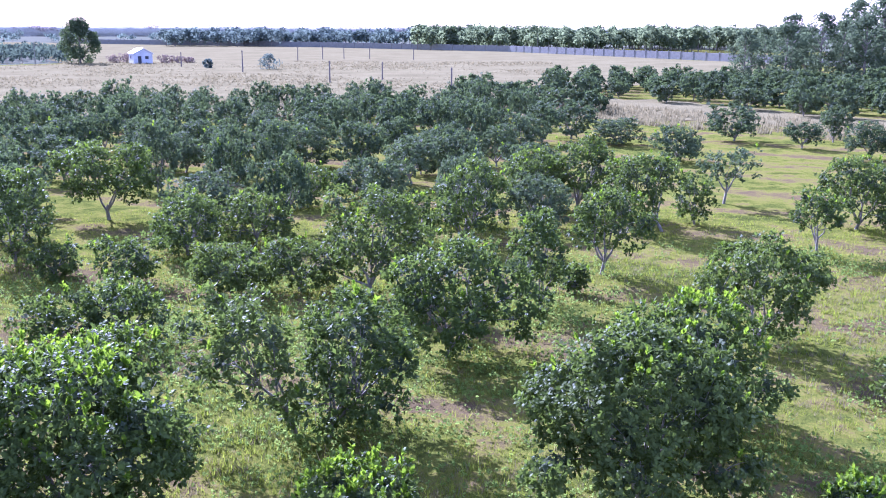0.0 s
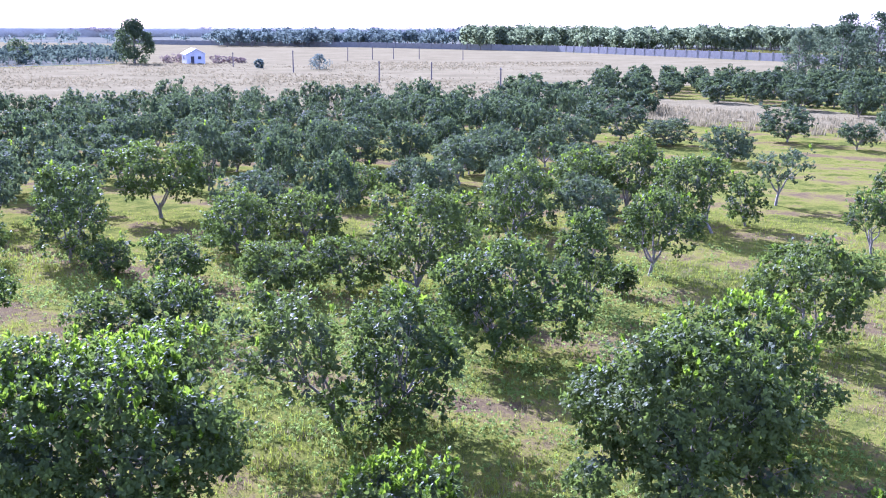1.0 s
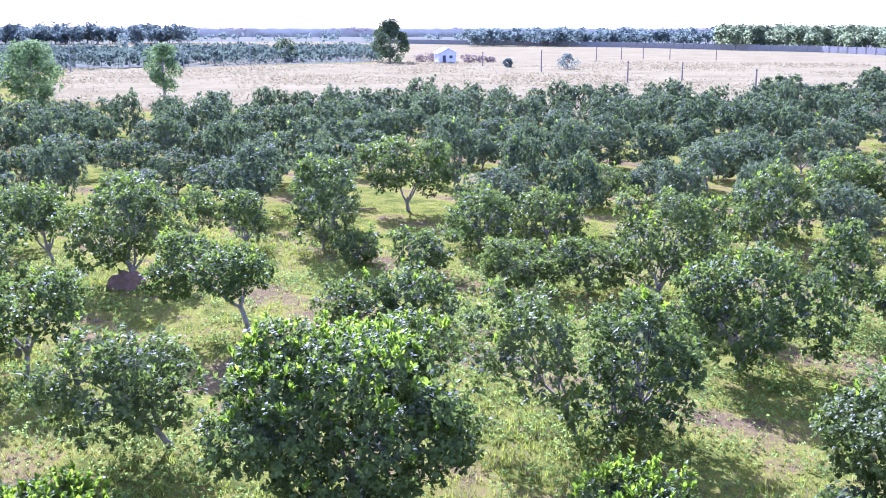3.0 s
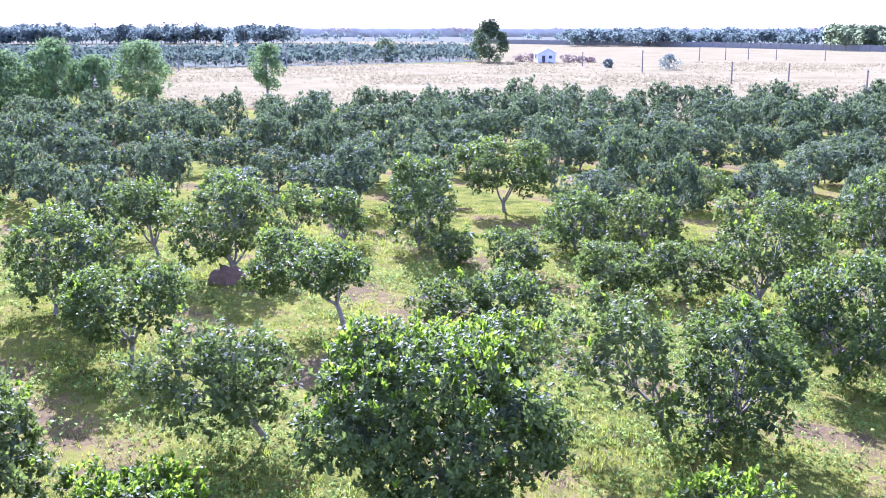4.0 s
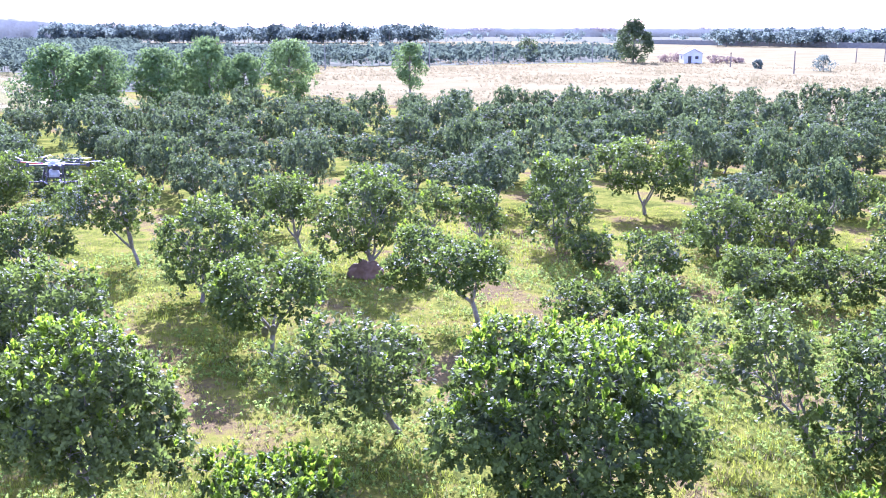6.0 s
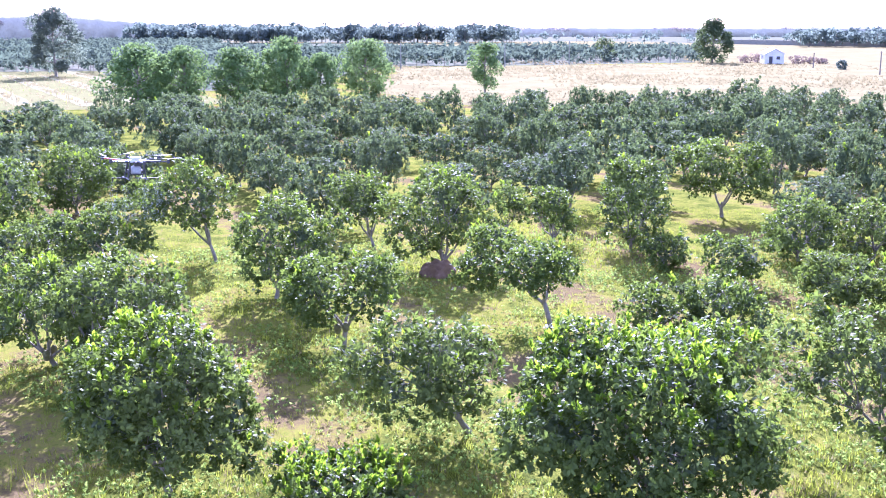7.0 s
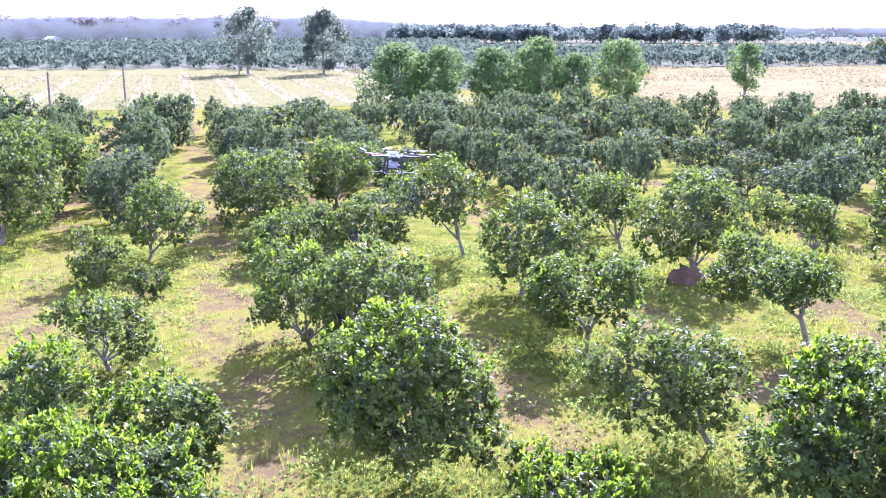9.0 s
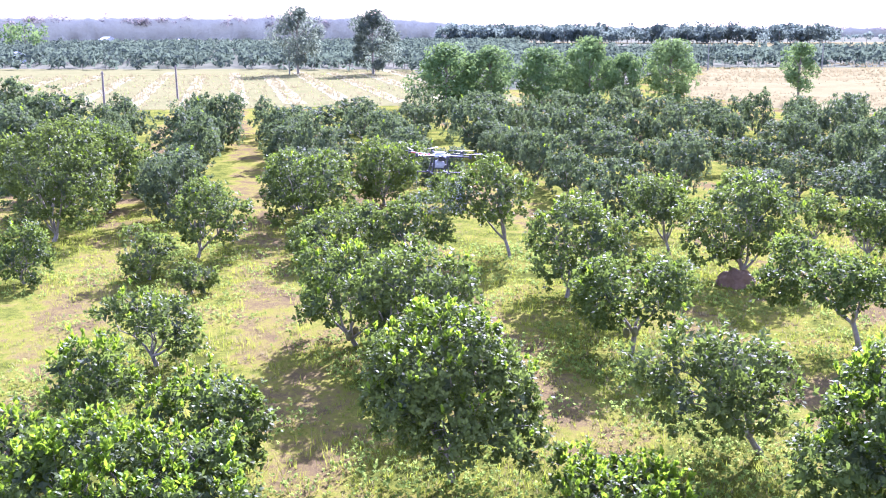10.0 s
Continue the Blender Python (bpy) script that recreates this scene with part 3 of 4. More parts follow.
plant_group([
    (-54.4, 21.5, 5.3, 4.2, 0.04, (0.0, 0.0), "round"), (-23.6, 55.5, 3.7, 3.5, 0.08, (0.0, 0.0), "round"),
    (-5.3, 60.3, 2.3, 3.2, 0.06, (0.0, 0.0), "round"), (16.4, 58.7, 3.4, 4.2, 0.38, (0.3, 0.0), "thin"),
    (-55.5, 25.5, 3.1, 3.7, 0.05, (0.0, 0.0), "round"), (-2.0, 65.8, 3.4, 3.5, 0.20, (-0.2, -0.0), "round"),
    (-62.8, 30.1, 5.3, 4.8, 0.05, (0.0, 0.0), "round"), (-67.5, 20.1, 5.6, 4.8, 0.05, (0.0, 0.0), "round"),
    (-61.0, 40.5, 3.1, 4.0, 0.05, (0.0, 0.0), "round"), (-64.7, 38.5, 3.2, 3.5, 0.05, (0.0, 0.0), "round"),
    (-73.4, 25.4, 6.1, 5.6, 0.05, (0.1, 0.1), "fresh"), (18.0, 77.5, 2.8, 4.2, 0.08, (0.0, 0.0), "round"),
])
plant_group([
    (33.5, 79.8, 3.1, 3.8, 0.08, (0.0, 0.0), "round"), (-70.3, 52.5, 3.2, 3.0, 0.06, (0.0, 0.0), "round"),
    (-77.9, 40.7, 5.2, 4.4, 0.06, (0.0, 0.0), "round"), (15.2, 89.3, 2.5, 4.3, 0.06, (0.0, 0.0), "round"),
    (30.6, 86.9, 2.4, 3.2, 0.05, (0.0, 0.0), "round"), (-86.1, 35.9, 4.4, 3.7, 0.06, (0.0, 0.0), "round"),
    (11.8, 93.8, 3.9, 5.2, 0.06, (0.0, 0.0), "round"), (-80.7, 51.2, 3.3, 5.2, 0.06, (0.0, 0.0), "round"),
    (26.4, 92.4, 3.4, 5.0, 0.10, (0.0, 0.0), "round"), (35.1, 91.8, 3.6, 3.5, 0.08, (0.0, 0.0), "round"),
    (-85.8, 49.3, 3.6, 2.8, 0.06, (0.0, 0.0), "round"), (-82.2, 57.3, 3.7, 5.3, 0.06, (0.0, 0.0), "round"),
])
plant_group([
    (-102.7, 30.1, 6.2, 6.6, 0.06, (0.0, 0.0), "round"), (-43.3, 105.8, 3.2, 5.4, 0.08, (0.0, 0.0), "round"),
])

# the rest of the orchard stands on the same grid of rows seven metres apart; a few places stay bare grass
CLEARINGS = [(-67, 56, 5), (-77, 42, 4), (-58, 32, 4), (-65, 27, 4), (8, 99, 6), (-3, 65, 5), (-22, 60, 4), (-16, 56, 5)]
for k in range(-3, 18):
    u = -22.0 + (k % 3) * 1.5
    while u < 138:
        p = spot(u + plant_rng.uniform(-0.9, 0.9), 5 + 7 * k + plant_rng.uniform(-1.0, 1.0))
        u += 4.1
        d = p.length
        bearing = math.degrees(math.atan2(-p.x, p.y))
        edge = np.interp(bearing, (-6, 12, 20, 32, 47, 52, 62, 76), (125, 125, 122, 109, 112, 103, 100, 100))
        if not (50 < d < edge and -6 < bearing < 76) or plant_rng.random() < 0.05:
            continue
        if any((p.x - a) ** 2 + (p.y - c) ** 2 < 9 for a, c in planted) or any((p.x - a) ** 2 + (p.y - c) ** 2 < r * r for a, c, r in CLEARINGS):
            continue
        h, w = plant_rng.uniform(2.8, 4.6), plant_rng.uniform(2.8, 4.0)
        plant(plant_rng.choice(MID if d < 84 else FAR), p.x, p.y, h, w, LABEL["round"], "orchard trees in rows")

# the block behind the dry strip
for k in range(8, 30):
    u = -120.0 + (k % 2) * 3.0
    while u < 90:
        p = spot(u + plant_rng.uniform(-1, 1), 5 + 7 * k + plant_rng.uniform(-0.7, 0.7))
        u += 5.2
        d = p.length
        bearing = math.degrees(math.atan2(-p.x, p.y))
        inside = 122 < d < 185 and -27 < bearing < -1.5 and not (d > 150 and bearing > -6)
        strip = p.x + 0.5 * p.y < 100 and p.x > 5 and d < 150 and bearing < -5 and abs((p.y - 142) * 0.42 + (p.x - 24)) < 9
        if not inside or strip or plant_rng.random() < 0.08:
            continue
        plant(plant_rng.choice(BLOCK), p.x, p.y, plant_rng.uniform(2.8, 4.2), plant_rng.uniform(3.4, 4.7), LABEL["round"], "orchard block beyond the strip")


for model in [m for group in (MID, FAR, BLOCK) for m in group]:
    if model.name not in used:
        for ob in (*model.children_recursive, model):
            bpy.data.objects.remove(ob)


# ---- tall trees ----
def tall_tree(name, seed, height, width, base, mat, leaf=0.32, tips_n=900, lobes=16):
    rng = np.random.default_rng(seed)
    tree = new(name)
    tv, tf = [], []
    top = np.array((rng.uniform(-0.3, 0.3), rng.uniform(-0.3, 0.3), height * 0.8))
    r0 = 0.018 * height + 0.05
    tube([(0, 0, -0.3), (0, 0, 0.1), top * 0.35 + rng.normal(size=3) * 0.08, top * 0.7 + rng.normal(size=3) * 0.1, top], [r0 * 1.4, r0, r0 * 0.8, r0 * 0.5, r0 * 0.2], 7, tv, tf)
    tips, axes = [], []
    for k in range(lobes):
        g = (k + 0.5) / lobes
        z = base * height + (1 - base) * height * g ** 0.9
        env = math.sin(math.pi * min(1, (0.12 + g * 0.86))) ** 0.7
        a = k * 2.39996 + rng.uniform(-0.4, 0.4)
        rad = width * rng.uniform(0.12, 0.27)
        c = np.array((math.cos(a), math.sin(a), 0)) * max(0.1, (width / 2 * env - rad * 0.55)) * rng.uniform(0.6, 1.2)
        c[2] = min(z, height - rad * 0.7)
        s = np.array((0, 0, max(0.6, c[2] * 0.72)))
        tube([s, s * 0.5 + c * 0.5 + (0, 0, -0.1), c], [r0 * 0.4, r0 * 0.28, r0 * 0.1], 4, tv, tf)
        n = tips_n // lobes
        d = unit(rng.normal(size=(n, 3)) + np.array((0, 0, 0.15)))
        q = c + d * rad * (rng.uniform(0.2, 1, size=(n, 1)) ** 0.5) * np.array((1.15, 1.15, 0.95))
        tips.append(q); axes.append(d + np.array((0, 0, 0.3)) + rng.normal(size=(n, 3)) * 0.22)
    tr = new("trunk", mesh_of("trunk", tv, tf, [BARK], smooth=True)); tr.parent = tree
    v, f = leaves(rng, np.concatenate(tips), np.concatenate(axes), 4, leaf, leaf * 0.6, 1, (0.95, 1.55))
    cr = new("crown", mesh_of("crown", v, f, [mat])); cr.parent = tree
    return tree


def place(ob, x, y, label, group="", scale=1.0, turn=0.0):
    ob.matrix_basis = pose(x, y, 0, 0, 0, turn) @ Matrix.Scale(scale, 4)
    return tagged(ob, label, "tree", group)


place(tall_tree("acacia_tree", 61, 7.6, 5.0, 0.25, ACACIA, 0.3, 1300, 10), -74.5, 122, "slender light-green acacia tree standing alone behind the orchard")
windbreak = [tall_tree("acacia_tree", 62 + 10 * j, 8.0, 8.0, 0.06, ACACIA, 0.38, 2200, 24) for j in range(3)]
for k, (x, y, h, w) in enumerate([(-100.0, 83.4, 7.7, 8.4), (-97.7, 88.8, 7.4, 6.5), (-94.7, 95.0, 7.1, 6.9), (-91.9, 101.0, 8.4, 6.8), (-88.9, 104.3, 6.4, 5.5), (-86.3, 110.2, 8.0, 7.8), (-106.2, 91.5, 5.7, 6.1), (-97.9, 103.8, 4.6, 6.2)]):
    model = windbreak[k % 3]
    ob = model if k < 3 else copy_thing(model, pose(0, 0, 0))
    ob.matrix_basis = pose(x, y, 0, 0, 0, 67 * k) @ Matrix.Diagonal((w / 8, w / 8, h / 8, 1))
    tagged(ob, "bushy light-green acacia tree in a windbreak row", "tree", "windbreak acacias")
place(tall_tree("eucalyptus_tree", 64, 14.2, 10.5, 0.18, EUCALYPT, 0.4, 3000, 17), -192, 118.5, "tall airy grey-green tree beside the mown field")
place(tall_tree("eucalyptus_tree", 65, 13.6, 10.5, 0.12, EUCALYPT, 0.4, 3600, 17), -181, 130.5, "tall full grey-green tree beside the mown field")
place(tall_tree("mango_tree", 66, 11.8, 9.8, 0.10, FAR_LEAF, 0.5, 2600, 16), -97, 278, "tall dense dark-green tree beside the white shed")
place(tall_tree("mango_tree", 67, 6.5, 6.0, 0.12, FAR_LEAF, 0.45, 500, 11), -128, 275, "small dark-green round tree near the meadow edge")
grove = [tall_tree("casuarina_tree", 68, 15, 9.5, 0.03, GROVE_DARK, 0.55, 950, 17), tall_tree("casuarina_tree", 69, 13, 9.0, 0.02, GROVE_DARK, 0.55, 950, 16)]
for k in range(14):
    rng = random.Random(700 + k)
    x, y = polar(-16.0 - k * 0.68 + rng.uniform(-0.3, 0.3), 205 + (k % 3) * 12 + rng.uniform(-4, 4))
    ob = grove[k % 2] if k < 2 else copy_thing(grove[k % 2], pose(0, 0, 0))
    ob.matrix_basis = pose(x, y, 0, 0, 0, 71 * k) @ Matrix.Scale(min(1.1, 0.62 + 0.045 * k) * rng.uniform(0.9, 1.1), 4)
    tagged(ob, "tall feathery grey-green tree in a dense grove", "tree", "grove beside the wall")

# ---- far woods and far orchards ----
def stand(name, seed, spots, height, width, leaf_mat, tips_n, leaf, base, label, category="woods", trunk=True):
    """Many trees, too far to count: trunks and crowns of leaves in one mesh."""
    rng = np.random.default_rng(seed)
    V, F, M, off = [], [], [], 0
    for x, y in spots:
        h, w = height * rng.uniform(0.8, 1.2), width * rng.uniform(0.8, 1.25)
        n = tips_n
        nl = 5
        a = rng.uniform(0, 6.3, nl)
        lc = np.stack([np.cos(a) * w * 0.26, np.sin(a) * w * 0.26, h * (base + (1 - base) * rng.uniform(0.3, 0.8, nl))], 1)
        pick = rng.integers(0, nl, n)
        d = unit(rng.normal(size=(n, 3)) + np.array((0, 0, 0.25)))
        q = lc[pick] + d * np.array((w * 0.26, w * 0.26, h * (1 - base) * 0.24)) * rng.uniform(0.4, 1, size=(n, 1)) ** 0.5
        q += np.array((x, y, 0))
        v, f = leaves(rng, q, d + np.array((0, 0, 0.3)), 3, leaf, leaf * 0.75, 0, (1.1, 1.57))
        V.append(v); F.append(f + off); M.append(np.zeros(len(f), int)); off += len(v)
        if trunk:
            r = 0.02 * h
            t = np.array([(x - r, y, 0), (x + r, y, 0), (x + r * 0.6, y, h * 0.7), (x - r * 0.6, y, h * 0.7), (x, y - r, 0), (x, y + r, 0), (x, y + r * 0.6, h * 0.7), (x, y - r * 0.6, h * 0.7)])
            V.append(t); F.append(np.array([(0, 1, 2), (0, 2, 3), (4, 5, 6), (4, 6, 7)]) + off); M.append(np.ones(4, int)); off += 8
    ob = new(name, mesh_of(name, np.concatenate(V), np.concatenate(F), [leaf_mat, BARK], np.concatenate(M)))
    return tagged(ob, label, category, kind="stuff")


def scatter(seed, n, b0, b1, d0, d1):
    rng = random.Random(seed)
    return [polar(rng.uniform(b0, b1), math.sqrt(rng.uniform(d0 * d0, d1 * d1))) for _ in range(n)]


def far_orchard_spots():
    rng = random.Random(77)
    bearings, fronts = [18, 22, 36, 39.5, 40, 51, 52, 74, 80], [300, 297, 256, 250, 172, 172, 232, 274, 290]
    out = []
    for k in range(-40, 75):
        u = 90.0
        while u < 640:
            p = spot(u + rng.uniform(-1.2, 1.2), 7 * k + rng.uniform(-0.8, 0.8))
            u += 7.5
            b, d = math.degrees(math.atan2(-p.x, p.y)), p.length
            if 19.5 < b < 79 and np.interp(b, bearings, fronts) < d < (600 if b > 46 else 400) and rng.random() > 0.04:
                out.append((p.x, p.y))
    return out


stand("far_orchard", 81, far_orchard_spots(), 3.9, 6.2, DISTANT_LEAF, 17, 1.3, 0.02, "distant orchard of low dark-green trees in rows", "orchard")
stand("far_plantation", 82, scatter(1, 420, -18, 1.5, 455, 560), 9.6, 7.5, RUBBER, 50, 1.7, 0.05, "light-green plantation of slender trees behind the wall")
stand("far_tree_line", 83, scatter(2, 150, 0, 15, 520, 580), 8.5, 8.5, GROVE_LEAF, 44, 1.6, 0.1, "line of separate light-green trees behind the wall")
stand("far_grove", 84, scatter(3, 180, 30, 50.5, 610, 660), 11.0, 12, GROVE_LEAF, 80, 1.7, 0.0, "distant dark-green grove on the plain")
stand("leafless_forest", 85, scatter(4, 150, 53, 81, 905, 935), 20.5, 15, HAZED_TWIGS, 90, 1.2, 0.45, "distant leafless rubber trees, greyed for haze", trunk=False)
stand("horizon_woods", 86, scatter(5, 200, -26, 50, 1010, 1050), 9.2, 22, HAZED_TWIGS, 70, 1.2, 0.45, "low hazy woods along the horizon", trunk=False)
stand("green_clumps", 87, scatter(6, 26, 71.6, 78, 440, 520), 12.5, 10, ACACIA, 60, 1.2, 0.1, "light-green trees behind the far orchard")
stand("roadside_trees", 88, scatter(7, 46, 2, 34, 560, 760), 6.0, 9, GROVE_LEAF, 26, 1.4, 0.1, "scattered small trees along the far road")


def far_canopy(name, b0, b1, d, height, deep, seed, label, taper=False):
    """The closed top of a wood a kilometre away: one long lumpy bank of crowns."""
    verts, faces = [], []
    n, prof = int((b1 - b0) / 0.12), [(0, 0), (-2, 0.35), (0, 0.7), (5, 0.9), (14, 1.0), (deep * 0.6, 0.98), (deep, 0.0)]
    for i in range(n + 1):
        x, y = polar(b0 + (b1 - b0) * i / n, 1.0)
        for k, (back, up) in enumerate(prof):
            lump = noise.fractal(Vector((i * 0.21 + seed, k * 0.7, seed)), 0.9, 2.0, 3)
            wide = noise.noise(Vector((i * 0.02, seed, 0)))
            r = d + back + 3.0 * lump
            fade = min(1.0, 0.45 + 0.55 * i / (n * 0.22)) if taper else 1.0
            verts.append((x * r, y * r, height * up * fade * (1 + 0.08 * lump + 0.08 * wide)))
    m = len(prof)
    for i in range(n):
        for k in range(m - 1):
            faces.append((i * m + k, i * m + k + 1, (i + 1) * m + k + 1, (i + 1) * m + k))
    tagged(new(name, mesh_of(name, verts, faces, [HAZED_CANOPY], smooth=True)), label, "woods", kind="stuff")


far_canopy("forest_canopy", 46, 81, 905, 20.0, 120, 3.0, "closed canopy of the leafless forest, coloured pale grey for haze", True)
far_canopy("low_woods_canopy", -26, 46, 1010, 9.2, 140, 8.0, "closed canopy of low woods on the horizon, coloured pale grey for haze")
sheet("plain", [polar(-34, 470), polar(-20, 480), polar(0, 560), polar(10, 500), polar(17, 330), polar(18, 300), polar(36, 262), polar(39.5, 200), polar(40, 166), polar(51, 166), polar(52, 232), polar(74, 272), polar(84, 288), polar(84, 1500), polar(60, 1500), polar(30, 1500), polar(0, 1500), polar(-34, 1500)], 0.012, PLAIN_GROUND, 30, 4.0, "pale grey-green plain running to the horizon", "field", 5)
sheet("pale_road", [polar(14, 505), polar(25, 545), polar(38, 600), polar(47, 700), polar(47, 740), polar(38, 640), polar(25, 580), polar(14, 530)], 0.03, STRAW_GROUND, 20, 2.0, "pale bare track across the plain", "road", 4)


# ---- boundary wall of concrete panels ----
def boundary_wall():
    wall = new("boundary_wall")
    tagged(wall, "long grey concrete panel wall behind the meadow", "wall", kind="structure")
    line = [Vector((140, 214)), Vector((93, 303)), Vector((27, 430)), Vector((-60, 507)), Vector((-210, 585))]
    bm = bmesh.new(); box(bm, 0, 0, 1.25, 5.7, 0.12, 2.5, bevel=0.03)
    panel = bpy.data.meshes.new("panel"); bm.to_mesh(panel); bm.free(); panel.materials.append(CONCRETE)
    bm = bmesh.new(); box(bm, 0, 0, 1.4, 0.28, 0.3, 2.8, bevel=0.03)
    post = bpy.data.meshes.new("post"); bm.to_mesh(post); bm.free(); post.materials.append(CONCRETE)
    rng = random.Random(3)
    for a, c in zip(line, line[1:]):
        n = max(1, round((c - a).length / 6))
        turn = math.degrees(math.atan2(c.y - a.y, c.x - a.x))
        for i in range(n):
            for name, me, f in (("panel", panel, (i + 0.5) / n), ("post", post, i / n)):
                p = a.lerp(c, f)
                ob = new(name, me)
                ob.parent = wall
                ob.matrix_basis = pose(p.x, p.y, -rng.uniform(0.0, 0.12), 0, 0, turn)


boundary_wall()


# ---- shed ----
def shed(x0, y0, turn, size, label):
    ob = new("shed")
    ob.matrix_basis = pose(x0, y0, 0, 0, 0, turn) @ Matrix.Scale(size, 4)
    bm = bmesh.new()
    w, l, hw, hr = 5.0, 6.0, 2.7, 4.0
    prof = [(-w / 2, 0), (w / 2, 0), (w / 2, hw), (0, hr - 0.1), (-w / 2, hw)]
    a = [bm.verts.new((x, -l / 2, z)) for x, z in prof]
    b = [bm.verts.new((x, l / 2, z)) for x, z in prof]
    bm.faces.new(a[::-1]); bm.faces.new(b)
    for i in range(5):
        bm.faces.new((a[i], a[(i + 1) % 5], b[(i + 1) % 5], b[i]))
    bmesh.ops.recalc_face_normals(bm, faces=bm.faces[:])
    part("wall", bm, WHITEWASH, ob)
    for s in (-1, 1):
        bm = bmesh.new()
        ang = math.atan2(hr - hw, w / 2)
        box(bm, s * w / 4 * 1.06, 0, (hw + hr) / 2 + 0.02, w / 2 / math.cos(ang) + 0.35, l + 0.6, 0.08, Matrix.Rotation(s * ang, 4, "Y"))
        part("roof", bm, TIN, ob, "pale tin roof slope")
    bm = bmesh.new(); box(bm, -0.9, -l / 2 - 0.02, 1.0, 0.9, 0.06, 2.0)
    part("door", bm, DARK_OPENING, ob, "dark open doorway")
    for x in (1.0,):
        bm = bmesh.new(); box(bm, x, -l / 2 - 0.02, 1.6, 0.9, 0.06, 0.8)
        part("window", bm, DARK_OPENING, ob, "small dark window")
    bm = bmesh.new(); box(bm, -w / 2 - 0.02, 0.5, 1.6, 0.06, 1.0, 0.8)
    part("window", bm, DARK_OPENING, ob, "small dark window")
    tagged(ob, label, "shed")


shed(-81.7, 281, 28, 1.0, "small white gabled shed with pale tin roof on the meadow")
shed(*polar(68.2, 612), 95, 1.3, "far white farmhouse with pale roof beyond the orchard")
shed(*polar(64.6, 618), 60, 0.9, "far small white outbuilding with pale roof")
shed(*polar(72.6, 330), 80, 0.8, "low white hut among the far orchard trees")


def fence_post(x, y, h, r, mat, tilt, label):
    ob = new("utility_post")
    bm = bmesh.new()
    rod(bm, (0, 0, -0.3), (0, 0, h), r * 1.15, r * 0.8, 8)
    part("shaft", bm, mat, ob)
    bm = bmesh.new()
    box(bm, 0, 0, h - 0.25, 0.5, 0.07, 0.07)
    part("crossbar", bm, mat, ob)
    ob.matrix_basis = pose(x, y, 0, tilt, tilt * 0.5, 20)
    tagged(ob, label, "post", "posts on the meadow")


for x, y, h, tilt in [(-20.5, 187.8, 3.9, 0), (-11.6, 198.5, 3.4, 0.5), (1.4, 164, 3.7, 0), (-44, 228, 4.8, -0.6), (-65, 258, 3.6, 0), (-43, 308, 4.0, 1), (-37, 320, 4.2, 0), (-31, 326, 4.0, -1), (-23, 327, 3.8, 0), (-9, 320, 3.6, 0)]:
    fence_post(x, y, h, 0.13, POST_WOOD, tilt, "dark weathered wooden post on the dry meadow")
for x, y, h, tilt in [(-134.6, 63.5, 4.8, 2.5), (-120, 47.3, 4.9, 0)]:
    fence_post(x, y, h, 0.13, POST_WOOD, tilt, "dark wooden post at the edge of the mown field")
for x, y, h, tilt in [(-193, 117, 6.0, 0), (-145, 199, 6.0, 0), (-130, 222, 6.0, 0), (-124, 245, 6.0, 0), (-106, 270, 5.6, 0)]:
    fence_post(x, y, h, 0.14, CONCRETE, tilt, "pale concrete utility post beside the far orchard")


# ---- termite mound ----
def termite_mound(x, y):
    bm = bmesh.new()
    bmesh.ops.create_icosphere(bm, subdivisions=4, radius=1)
    for v in bm.verts:
        n = noise.fractal(v.co * 1.8, 0.9, 2.1, 4)
        v.co = Vector((v.co.x * 0.85, v.co.y * 0.8, v.co.z * 1.0)) * (1 + 0.28 * n)
        v.co.z = max(v.co.z, -0.2)
        if v.co.z < 0.3:
            v.co.x *= 1 + 0.4 * (0.3 - v.co.z); v.co.y *= 1 + 0.4 * (0.3 - v.co.z)
    me = bpy.data.meshes.new("termite_mound"); bm.to_mesh(me); bm.free()
    me.materials.append(EARTH)
    me.polygons.foreach_set("use_smooth", np.ones(len(me.polygons), dtype=bool))
    ob = new("termite_mound", me)
    ob.matrix_basis = pose(x, y, 0) @ Matrix.Diagonal((0.82, 0.82, 0.6, 1))
    tagged(ob, "lumpy reddish-brown termite mound under a tree", "mound")


termite_mound(-22.9, 34.0)


# ---- grass, weeds and dry tufts ----
def blades(name, seed, spots, per, height, width, mats, label, bend=0.5):
    rng = np.random.default_rng(seed)
    pts = np.array(spots)
    n = len(pts) * per
    p = np.repeat(pts[:, :2], per, axis=0) + rng.normal(size=(n, 2)) * 0.09 * height / 0.25
    s = np.repeat(pts[:, 2], per)
    a = rng.uniform(0, 2 * math.pi, n)
    h = height * s * rng.uniform(0.5, 1.3, n)
    w = width * rng.uniform(0.7, 1.3, n)
    d = np.stack([np.cos(a), np.sin(a)], 1)
    side = np.stack([-np.sin(a), np.cos(a)], 1)
    z0 = np.full((n, 1), -0.05)
    v0 = np.concatenate([p - side * w[:, None], z0], 1)
    v1 = np.concatenate([p + side * w[:, None], z0], 1)
    b = (bend * h * rng.uniform(0.2, 1.2, n))[:, None]
    v3 = np.concatenate([p + d * b, h[:, None]], 1)
    V = np.stack([v0, v1, v3], 1).reshape(-1, 3)
    F = np.arange(3 * n).reshape(-1, 3)
    mi = (rng.uniform(size=n) < 0.13).astype(int) if len(mats) > 1 else None
    return tagged(new(name, mesh_of(name, V, F, mats, mi)), label, "grass", kind="stuff")


